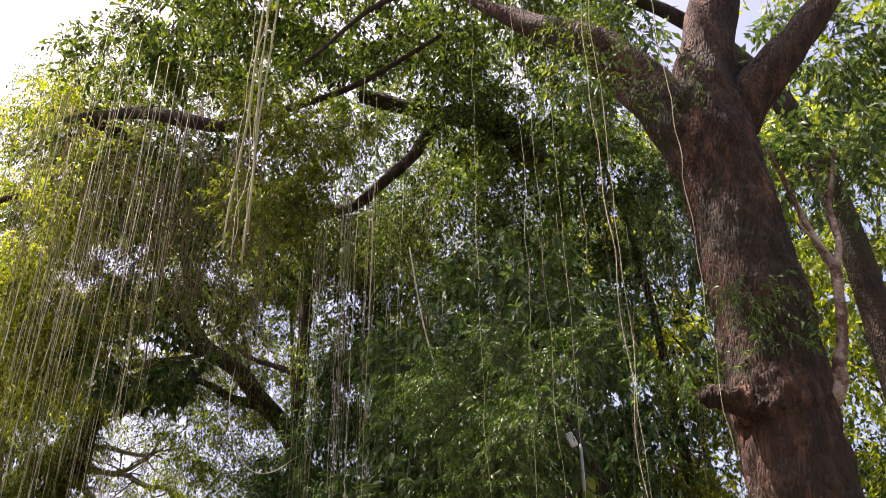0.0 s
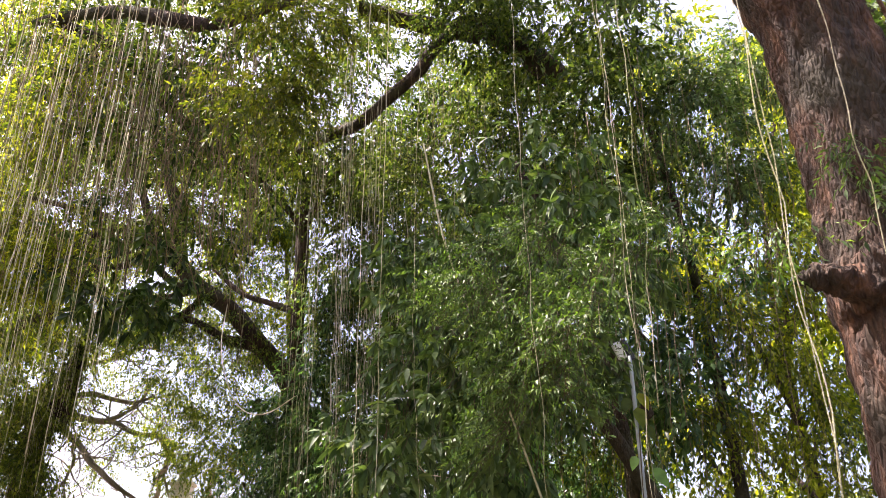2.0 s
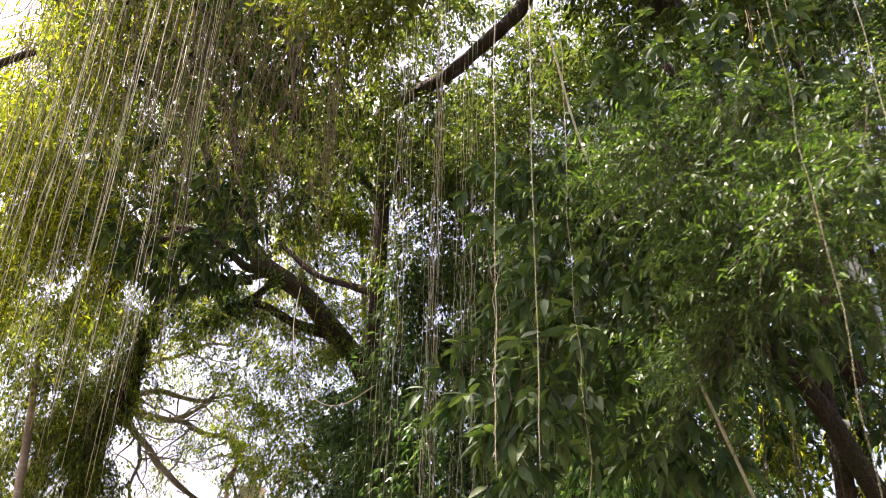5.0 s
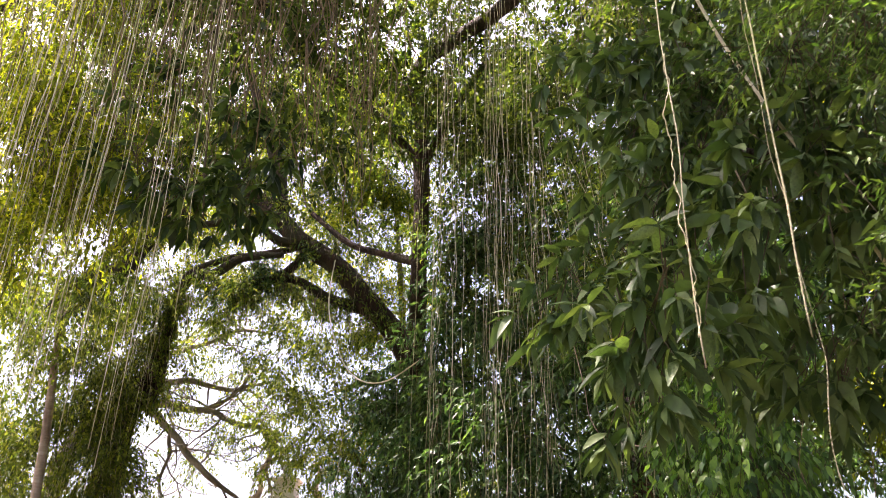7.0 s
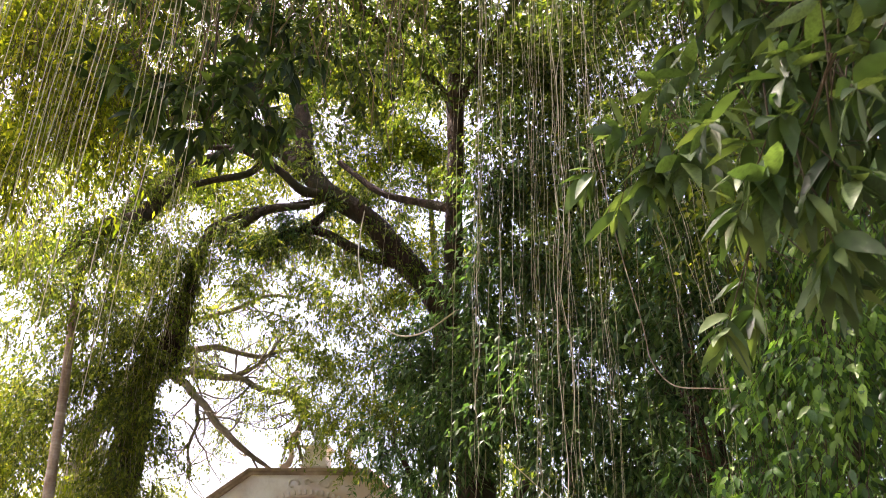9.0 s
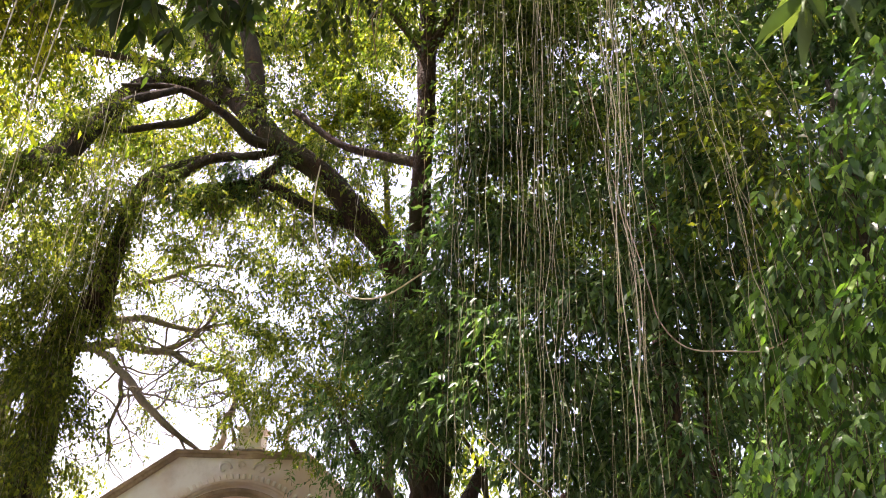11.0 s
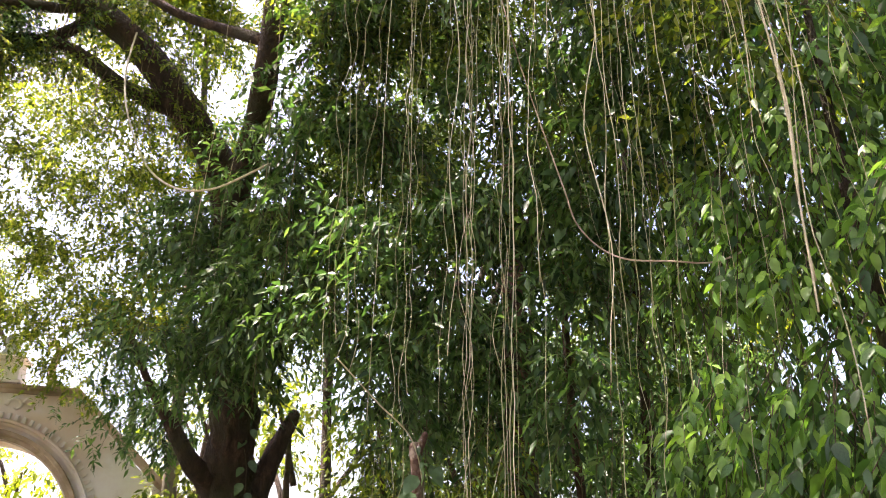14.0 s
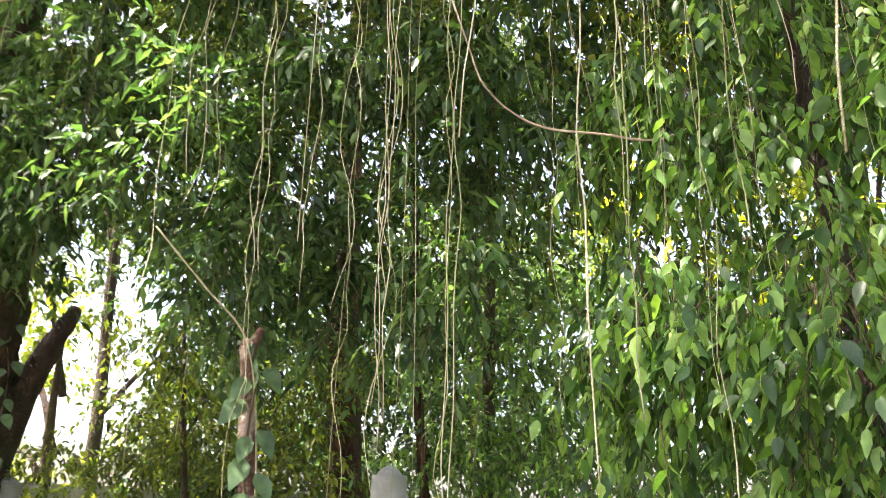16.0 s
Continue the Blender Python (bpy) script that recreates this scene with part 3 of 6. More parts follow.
limb("branch", [(-3.31, 17.6, 9.83, .1), (-2.93, 17.2, 10.21, .07), (-2.52, 16.8, 10.69, .066), (-2, 16, 10.9, .05)], M_DARK_BARK, banyan)
limb("branch", [(-3.32, 17.75, 7.9, .09), (-3.96, 18, 8.2, .067), (-4.71, 18.2, 8.56, .059), (-5.59, 18.5, 9.4, .05)], M_DARK_BARK, banyan)
limb("branch", [(-3.33, 17.6, 9.9, .09), (-3.7, 17.4, 10.3, .08), (-4.3, 16.5, 10.6, .08), (-5.2, 14.5, 10.6, .1), (-5.6, 12.4, 10.5, .1), (-6.4, 11.5, 10.5, .09)], M_DARK_BARK, banyan)
limb("branch", [(-6.8, 11.7, 10.6, .05), (-6.36, 11.5, 10.51, .08), (-5.3, 11.2, 10.36, .1), (-4.38, 11, 10.06, .12), (-3.59, 10.8, 9.75, .1), (-2.92, 10.8, 9.99, .07), (-1.5, 10.6, 10.4, .05), (0, 9.4, 10.4, .03)], M_DARK_BARK, banyan, "long dark branch over the path", sides=14)
limb("branch", [(-1.82, 14.5, 13.4, .167), (-0.4, 14.3, 12.75, .18), (0.6, 14.15, 12.4, .2)], M_DARK_BARK, banyan)
limb("branch", crooked([(-7.25, 19.4, 10.4, .085), (-7.74, 19.3, 9.77, .076), (-8.89, 19.2, 9.51, .06), (-9.97, 19, 9.68, .03)], .06, 1), M_DARK_BARK, banyan, steps=4)
limb("branch", crooked([(-8.3, 19, 8.1, .06), (-8.07, 18.8, 8.29, .065), (-7.22, 18.8, 8.64, .066), (-6.46, 18.9, 8.77, .062), (-5.8, 18.95, 8.95, .07)], .06, 2), M_DARK_BARK, banyan, steps=4)
limb("branch", crooked([(-8.3, 19.5, 10.78, .09), (-9.13, 19.6, 11.41, .076), (-10.32, 19.8, 11.8, .067), (-11.65, 20, 12.48, .03)], .06, 3), M_DARK_BARK, banyan, steps=4)
limb("branch", crooked([(-7.1, 18.65, 7.6, .04), (-6.63, 18.7, 7.83, .08), (-6.25, 18.8, 8.19, .074), (-5.85, 18.9, 8.6, .08), (-5.7, 18.95, 8.85, .1)], .05, 4), M_DARK_BARK, banyan, "short thick broken side branch", steps=4)
limb("branch", crooked([(-9.28, 18.5, 9.09, .1), (-9.62, 18.2, 8.02, .09), (-9.79, 18, 7.39, .07), (-9.9, 17.9, 6.6, .03)], .06, 5), M_DARK_BARK, banyan, steps=4)
foliage(banyan, [(-3.8, 19, 5.6, 0.8, 0.5, 0.7), (-3.1, 18, 6, 0.7, 0.5, 0.8), (-3.3, 18, 7.1, 0.5, 0.4, 0.6), (-2.5, 17.5, 6.6, 0.7, 0.5, 0.8), (-2.5, 17, 8, 0.7, 0.5, 0.8), (-3.3, 18.5, 4.6, 0.8, 0.5, 0.6), (-4.3, 19, 4.5, 0.6, 0.4, 0.5), (-2.8, 17.8, 4.9, 0.6, 0.4, 0.6), (-1.9, 17, 6.3, 0.5, 0.4, 0.6), (-1.5, 16.8, 5.2, 0.6, 0.5, 0.7), (-1.2, 16.8, 4.1, 0.7, 0.5, 0.6), (-1.8, 17, 4, 0.3, 0.3, 0.6), (-0.7, 16.3, 5.3, 0.6, 0.5, 0.7), (-0.9, 16.3, 6.5, 0.5, 0.3, 0.5), (-1.2, 16.5, 8.1, 0.8, 0.4, 0.4, 0.8)], (.14, .05), L_LANCE, 0.75, per_twig=10, seed=21, droop=0.55, gaps=-0.05, gap_scale=2.2)
foliage(banyan, [(-1.4, 17, 3.2, 0.6, 0.4, 0.5), (-0.7, 16.5, 3.3, 0.6, 0.4, 0.6), (-0.3, 16, 4.1, 0.5, 0.4, 0.6), (-0.4, 15.5, 5.6, 0.5, 0.4, 0.6), (-0.6, 15.5, 7.1, 0.7, 0.4, 0.6, 0.8), (-0, 15.5, 4.7, 0.4, 0.4, 0.7), (-0.2, 15.5, 3.1, 0.5, 0.4, 0.6), (-0, 15, 6.3, 0.6, 0.4, 0.7), (-1.9, 17, 8.9, 0.7, 0.4, 0.5, 0.7), (-0.2, 14.5, 6.9, 0.6, 0.3, 0.4, 0.8)], (.14, .05), L_LANCE, 0.7, per_twig=10, seed=22, droop=0.55, gaps=-0.05, gap_scale=2.2)
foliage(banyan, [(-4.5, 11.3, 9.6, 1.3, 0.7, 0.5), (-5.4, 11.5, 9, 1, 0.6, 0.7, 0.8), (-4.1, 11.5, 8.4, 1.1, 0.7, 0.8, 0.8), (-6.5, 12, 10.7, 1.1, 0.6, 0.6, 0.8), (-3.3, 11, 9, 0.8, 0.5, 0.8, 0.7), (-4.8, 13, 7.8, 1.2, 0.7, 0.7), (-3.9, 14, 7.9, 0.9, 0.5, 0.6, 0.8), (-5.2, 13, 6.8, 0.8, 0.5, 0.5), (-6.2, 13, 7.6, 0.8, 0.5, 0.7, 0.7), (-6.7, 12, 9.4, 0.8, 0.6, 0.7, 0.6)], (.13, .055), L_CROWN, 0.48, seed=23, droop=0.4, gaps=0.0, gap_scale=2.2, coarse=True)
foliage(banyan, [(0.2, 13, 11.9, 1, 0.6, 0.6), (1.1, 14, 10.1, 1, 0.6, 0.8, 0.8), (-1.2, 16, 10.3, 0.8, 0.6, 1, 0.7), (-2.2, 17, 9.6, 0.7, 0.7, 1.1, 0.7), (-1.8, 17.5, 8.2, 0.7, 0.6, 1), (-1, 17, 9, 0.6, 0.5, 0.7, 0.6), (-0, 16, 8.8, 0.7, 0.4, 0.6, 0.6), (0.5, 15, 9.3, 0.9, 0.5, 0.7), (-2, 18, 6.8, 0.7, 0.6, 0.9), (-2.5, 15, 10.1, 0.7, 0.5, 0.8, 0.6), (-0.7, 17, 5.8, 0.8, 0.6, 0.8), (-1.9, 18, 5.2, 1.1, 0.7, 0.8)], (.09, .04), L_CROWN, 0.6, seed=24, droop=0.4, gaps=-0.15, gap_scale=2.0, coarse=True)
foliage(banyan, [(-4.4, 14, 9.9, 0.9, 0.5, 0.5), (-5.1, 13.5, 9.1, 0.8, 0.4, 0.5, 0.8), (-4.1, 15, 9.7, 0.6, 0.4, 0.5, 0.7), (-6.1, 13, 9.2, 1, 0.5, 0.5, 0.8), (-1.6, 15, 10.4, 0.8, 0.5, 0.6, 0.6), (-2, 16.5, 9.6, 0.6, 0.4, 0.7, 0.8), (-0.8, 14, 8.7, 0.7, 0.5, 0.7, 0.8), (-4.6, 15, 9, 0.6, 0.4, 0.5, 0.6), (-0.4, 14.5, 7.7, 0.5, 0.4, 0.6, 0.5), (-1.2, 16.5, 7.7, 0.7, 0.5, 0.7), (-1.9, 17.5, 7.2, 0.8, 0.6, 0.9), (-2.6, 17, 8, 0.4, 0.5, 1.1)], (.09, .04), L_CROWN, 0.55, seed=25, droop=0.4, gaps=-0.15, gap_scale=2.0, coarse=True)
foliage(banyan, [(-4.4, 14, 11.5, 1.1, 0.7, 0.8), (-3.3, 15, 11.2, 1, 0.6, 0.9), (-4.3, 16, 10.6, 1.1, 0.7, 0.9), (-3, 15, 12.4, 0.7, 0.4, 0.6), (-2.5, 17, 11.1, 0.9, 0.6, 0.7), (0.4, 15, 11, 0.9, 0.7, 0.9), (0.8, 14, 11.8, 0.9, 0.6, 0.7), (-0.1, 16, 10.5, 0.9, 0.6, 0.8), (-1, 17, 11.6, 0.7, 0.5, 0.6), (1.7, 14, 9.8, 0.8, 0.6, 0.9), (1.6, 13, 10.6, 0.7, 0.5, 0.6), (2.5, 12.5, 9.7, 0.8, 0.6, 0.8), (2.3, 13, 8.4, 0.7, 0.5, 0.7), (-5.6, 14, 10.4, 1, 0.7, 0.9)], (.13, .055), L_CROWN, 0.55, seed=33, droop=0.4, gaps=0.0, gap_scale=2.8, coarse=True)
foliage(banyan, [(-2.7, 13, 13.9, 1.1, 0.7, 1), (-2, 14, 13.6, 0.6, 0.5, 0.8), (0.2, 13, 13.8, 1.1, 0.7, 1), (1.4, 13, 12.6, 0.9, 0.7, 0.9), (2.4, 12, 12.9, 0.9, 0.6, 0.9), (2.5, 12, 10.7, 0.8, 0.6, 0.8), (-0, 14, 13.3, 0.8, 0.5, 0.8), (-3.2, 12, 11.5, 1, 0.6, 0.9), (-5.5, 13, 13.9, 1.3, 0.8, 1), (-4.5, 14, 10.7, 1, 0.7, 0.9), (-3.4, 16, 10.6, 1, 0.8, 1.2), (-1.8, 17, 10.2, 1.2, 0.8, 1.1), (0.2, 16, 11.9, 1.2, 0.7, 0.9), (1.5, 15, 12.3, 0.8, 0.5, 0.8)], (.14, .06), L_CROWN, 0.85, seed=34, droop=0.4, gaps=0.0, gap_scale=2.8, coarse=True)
foliage(banyan, [(0.7, 15, 6.5, 1, 0.7, 1), (1.7, 14, 5.4, 0.9, 0.6, 0.9), (2.8, 13, 5.8, 0.8, 0.7, 1), (1.3, 15, 7.8, 1, 0.7, 0.9), (2.2, 14, 7.2, 0.9, 0.7, 0.9), (3.2, 12.5, 4.7, 0.7, 0.5, 0.8), (0.3, 15.5, 5.3, 1, 0.6, 0.8), (2.4, 13, 4.6, 0.8, 0.5, 0.5), (3.3, 13, 7.2, 0.8, 0.6, 0.9), (1.9, 14.5, 9, 1, 0.7, 0.9), (4, 12.5, 6.4, 0.6, 0.6, 1, 0.6)], (.16, .06), L_LANCE, 0.85, per_twig=10, seed=39, droop=0.55, coarse=True)
foliage(banyan, [(-0.5, 20.5, 5, 0.8, 0.5, 0.6), (0.7, 20.5, 4.7, 0.9, 0.5, 0.7), (1.9, 20.5, 5.2, 0.8, 0.5, 0.7), (0.2, 20.5, 3.9, 0.8, 0.5, 0.5), (1.5, 20.5, 3.9, 0.8, 0.5, 0.5), (2.8, 20.5, 4.5, 0.8, 0.5, 0.7), (-1, 20.5, 3.9, 0.5, 0.3, 0.5)], (.18, .07), L_LANCE, 0.8, per_twig=10, seed=48, droop=0.5, coarse=True)
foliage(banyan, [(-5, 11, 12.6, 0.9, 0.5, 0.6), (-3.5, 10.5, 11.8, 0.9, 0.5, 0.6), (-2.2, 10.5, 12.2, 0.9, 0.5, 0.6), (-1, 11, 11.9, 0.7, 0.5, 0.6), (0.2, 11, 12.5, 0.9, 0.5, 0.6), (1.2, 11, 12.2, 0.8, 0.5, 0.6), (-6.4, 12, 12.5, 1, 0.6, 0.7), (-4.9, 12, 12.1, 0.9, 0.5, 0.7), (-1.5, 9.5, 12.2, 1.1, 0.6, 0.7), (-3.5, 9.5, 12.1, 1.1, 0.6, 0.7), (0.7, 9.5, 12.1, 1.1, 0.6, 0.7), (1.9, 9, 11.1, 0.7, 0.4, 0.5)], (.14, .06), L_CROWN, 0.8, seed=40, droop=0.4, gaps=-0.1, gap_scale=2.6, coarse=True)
foliage(banyan, [(-4.1, 19.3, 6.4, 0.5, 0.4, 0.5), (-3.7, 19.3, 5.4, 0.6, 0.4, 0.5), (-3.3, 19.6, 4.5, 0.6, 0.4, 0.5), (-4, 19.8, 4.7, 0.6, 0.4, 0.5), (-2.9, 19, 4.7, 0.5, 0.4, 0.5), (-5.6, 24, 4.2, 0.6, 0.4, 0.4), (-5, 23.5, 4.6, 0.6, 0.4, 0.5), (-4.5, 23, 4.1, 0.5, 0.4, 0.5), (-3.9, 22.5, 4.3, 0.5, 0.3, 0.5, 0.5), (-3.5, 19.2, 6.1, 0.6, 0.4, 0.7), (-3.2, 19.2, 4.9, 0.6, 0.5, 0.7), (-3.5, 19.6, 4.1, 0.7, 0.5, 0.6), (-2.9, 18.6, 7.1, 0.5, 0.4, 0.8), (-2.7, 18.6, 5.7, 0.5, 0.4, 0.7)], (.14, .05), L_LANCE, 0.8, per_twig=10, seed=38, droop=0.55)
foliage(banyan, [(-4.5, 18.95, 8.1, 0.3, 0.3, 0.21), (-5.2, 18.75, 8.9, 0.35, 0.35, 0.24), (-6.2, 18.65, 9.45, 0.35, 0.35, 0.24), (-6.5, 18.85, 10, 0.3, 0.3, 0.21), (-7.3, 19.15, 10.75, 0.4, 0.4, 0.28), (-6, 18.45, 7.8, 0.35, 0.35, 0.24), (-6.7, 18.25, 7.65, 0.45, 0.45, 0.32), (-8.3, 19.15, 10.8, 0.4, 0.4, 0.28), (-8.6, 18.65, 7.6, 0.4, 0.4, 0.28), (-7.5, 18.25, 7.9, 0.35, 0.35, 0.24), (-3.3, 17.25, 8.4, 0.25, 0.25, 0.17), (-3.6, 17.25, 10.6, 0.35, 0.35, 0.24), (-8.2, 16.25, 7, 0.5, 0.5, 0.35), (-8.6, 16.05, 6.6, 0.5, 0.5, 0.35)], (.08, .03), L_FICUS, 0.7, seed=37, droop=0.6, coarse=True, twig_len=0.2)
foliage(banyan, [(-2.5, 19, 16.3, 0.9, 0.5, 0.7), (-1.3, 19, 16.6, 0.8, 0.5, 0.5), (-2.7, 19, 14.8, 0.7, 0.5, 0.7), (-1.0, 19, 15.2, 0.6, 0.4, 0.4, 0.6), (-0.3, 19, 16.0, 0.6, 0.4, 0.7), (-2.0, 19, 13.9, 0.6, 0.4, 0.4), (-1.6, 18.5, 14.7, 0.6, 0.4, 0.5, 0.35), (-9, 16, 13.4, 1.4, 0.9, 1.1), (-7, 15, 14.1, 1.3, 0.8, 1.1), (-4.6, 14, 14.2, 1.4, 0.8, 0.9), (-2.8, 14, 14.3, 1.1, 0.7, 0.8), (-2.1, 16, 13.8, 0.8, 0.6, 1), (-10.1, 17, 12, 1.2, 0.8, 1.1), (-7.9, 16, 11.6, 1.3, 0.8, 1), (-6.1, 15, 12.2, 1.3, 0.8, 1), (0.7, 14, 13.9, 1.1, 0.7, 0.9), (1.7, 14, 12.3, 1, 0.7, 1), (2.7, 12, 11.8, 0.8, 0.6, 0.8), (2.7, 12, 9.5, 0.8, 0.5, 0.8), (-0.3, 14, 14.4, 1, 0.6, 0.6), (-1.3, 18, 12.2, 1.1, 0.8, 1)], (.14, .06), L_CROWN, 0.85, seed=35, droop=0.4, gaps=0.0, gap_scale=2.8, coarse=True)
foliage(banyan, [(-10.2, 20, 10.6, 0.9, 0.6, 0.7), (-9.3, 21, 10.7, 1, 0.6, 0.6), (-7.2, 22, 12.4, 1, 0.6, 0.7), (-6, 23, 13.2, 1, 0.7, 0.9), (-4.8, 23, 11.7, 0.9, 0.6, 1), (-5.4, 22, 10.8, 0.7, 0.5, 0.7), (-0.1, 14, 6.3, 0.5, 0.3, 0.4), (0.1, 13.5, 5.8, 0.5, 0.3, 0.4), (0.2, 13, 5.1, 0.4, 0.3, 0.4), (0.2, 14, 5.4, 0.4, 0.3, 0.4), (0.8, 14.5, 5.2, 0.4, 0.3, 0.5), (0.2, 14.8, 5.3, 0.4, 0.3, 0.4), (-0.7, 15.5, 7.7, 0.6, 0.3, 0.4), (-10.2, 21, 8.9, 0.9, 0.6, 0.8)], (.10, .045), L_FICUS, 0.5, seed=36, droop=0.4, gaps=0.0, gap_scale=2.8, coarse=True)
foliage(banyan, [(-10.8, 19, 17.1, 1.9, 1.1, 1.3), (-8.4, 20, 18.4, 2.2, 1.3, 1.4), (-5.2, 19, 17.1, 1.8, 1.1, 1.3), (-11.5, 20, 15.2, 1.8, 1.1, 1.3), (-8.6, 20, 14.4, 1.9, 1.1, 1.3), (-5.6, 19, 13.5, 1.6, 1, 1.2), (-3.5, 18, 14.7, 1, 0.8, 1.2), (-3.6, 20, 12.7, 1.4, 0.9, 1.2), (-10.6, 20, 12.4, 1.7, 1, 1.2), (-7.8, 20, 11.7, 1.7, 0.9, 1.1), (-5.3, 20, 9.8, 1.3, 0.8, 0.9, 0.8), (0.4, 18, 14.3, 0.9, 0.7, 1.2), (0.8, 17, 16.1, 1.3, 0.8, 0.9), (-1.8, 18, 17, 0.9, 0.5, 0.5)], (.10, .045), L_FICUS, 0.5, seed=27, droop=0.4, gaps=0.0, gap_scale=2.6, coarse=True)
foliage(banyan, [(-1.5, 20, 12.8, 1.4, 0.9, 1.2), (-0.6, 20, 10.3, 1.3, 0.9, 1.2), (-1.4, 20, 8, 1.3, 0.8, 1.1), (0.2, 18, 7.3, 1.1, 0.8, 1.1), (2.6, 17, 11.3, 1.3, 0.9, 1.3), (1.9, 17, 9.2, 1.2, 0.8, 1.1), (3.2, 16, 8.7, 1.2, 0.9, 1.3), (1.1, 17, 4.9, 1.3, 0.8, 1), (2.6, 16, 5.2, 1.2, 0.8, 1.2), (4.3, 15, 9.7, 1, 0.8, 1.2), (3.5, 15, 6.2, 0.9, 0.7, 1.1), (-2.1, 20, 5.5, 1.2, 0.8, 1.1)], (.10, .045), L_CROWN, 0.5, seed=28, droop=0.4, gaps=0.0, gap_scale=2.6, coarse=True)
foliage(banyan, [(-6.4, 20, 13.6, 1.4, 0.8, 1), (-8.4, 20, 13.5, 1.4, 0.9, 1.2), (-10.4, 20, 13.3, 1.4, 0.9, 1.2), (-2.7, 19, 11.6, 1, 0.7, 1), (-1.4, 18, 11.2, 1, 0.6, 0.8), (-2.5, 19, 9.3, 0.7, 0.6, 0.9), (-1.6, 18, 9.3, 0.7, 0.4, 0.6, 0.7), (-0.7, 17, 9.9, 0.9, 0.6, 0.9), (-0.6, 17, 8, 0.8, 0.5, 0.7, 0.7), (-0.1, 16.5, 6.5, 0.8, 0.5, 0.7), (0.2, 16, 9.6, 0.8, 0.6, 0.8), (-5, 21, 12.4, 0.9, 0.7, 1, 0.7), (-7.4, 21, 12.6, 0.9, 0.6, 0.9, 0.7), (-11.8, 20, 11, 1.1, 0.7, 1, 0.8)], (.10, .045), L_FICUS, 0.42, seed=29, droop=0.4, gaps=0.0, gap_scale=2.6, coarse=True)
foliage(banyan, [(-2.8, 17.5, 5.3, 0.6, 0.4, 0.5), (-3.1, 18, 4.6, 0.5, 0.4, 0.5), (-2.4, 17, 4.3, 0.5, 0.4, 0.5), (-2, 16.5, 4.8, 0.5, 0.3, 0.5), (-1.6, 16.8, 3.8, 0.4, 0.3, 0.5), (-1.3, 16.3, 4.5, 0.4, 0.3, 0.5), (-0.9, 17, 3.6, 0.4, 0.3, 0.4), (-1.8, 17.5, 3.6, 0.3, 0.2, 0.3, 0.7), (-0.7, 16.5, 4, 0.3, 0.3, 0.6, 0.8), (-1, 16, 5, 0.4, 0.3, 0.4)], (.14, .05), L_LANCE, 0.6, per_twig=10, seed=26, droop=0.55)


def shag(tree, run, leaves, seed, reach=0.22, tufts=5, hair=26, weight=1.0):
    """Small ferny tufts and short root hairs clinging along a limb."""
    rand = np.random.default_rng(seed)
    line = np.array(spline([(*q, 0.1) for q in run], 8))[:, :3]
    pick = line[(np.linspace(0.04, 0.96, tufts) * (len(line) - 1)).astype(int)]
    masses = [(q[0] + rand.normal() * 0.06, q[1] - 0.12, q[2] + rand.normal() * 0.1 - 0.05, reach * (0.7 + 0.7 * rand.random()), reach * 0.7, reach * (0.6 + 0.5 * rand.random()), weight) for q in pick]
    foliage(tree, masses, (.085, .026), leaves, 0.7, per_twig=8, seed=seed, droop=0.5, twig_len=0.18, gaps=-0.5, coarse=True)
    runs = []
    for _ in range(hair):
        q = line[rand.integers(len(line))]
        runs.append(root_run(q[0] + rand.normal() * 0.05, q[1] - 0.05 + rand.normal() * 0.08, q[2], q[2] - 0.25 - 0.7 * rand.random(), 0.005, rand, 0.05, (rand.normal() * 0.08, 0), 8))
    root_curtain(tree, runs, M_ROOT_DARK, "short brown root hairs on a limb")


shag(banyan, [(-3.54, 20.7, 6.18), (-4.45, 19.2, 7.72), (-5.98, 18.9, 9.08), (-7.31, 19.4, 10.45)], L_FICUS, 201, tufts=7, hair=40)
shag(banyan, [(-4.4, 19.25, 7.5), (-5.15, 19, 7.65), (-5.97, 18.8, 8.04), (-6.9, 18.6, 7.8)], L_FICUS, 202, tufts=6, hair=40)
shag(banyan, [(-7.31, 19.4, 10.4), (-8.32, 19.5, 10.7), (-8.76, 19, 10.2), (-9.28, 18.5, 9.09)], L_FICUS, 203, tufts=6, hair=40)
shag(banyan, [(-7.22, 18.8, 8.6), (-6.46, 18.9, 8.7), (-5.8, 18.95, 8.9)], L_FICUS, 204, tufts=4, hair=26)
shag(banyan, [(-7.1, 18.65, 7.6), (-6.4, 18.75, 7.95), (-5.85, 18.9, 8.5)], L_LANCE, 205, reach=0.3, tufts=5, hair=30)

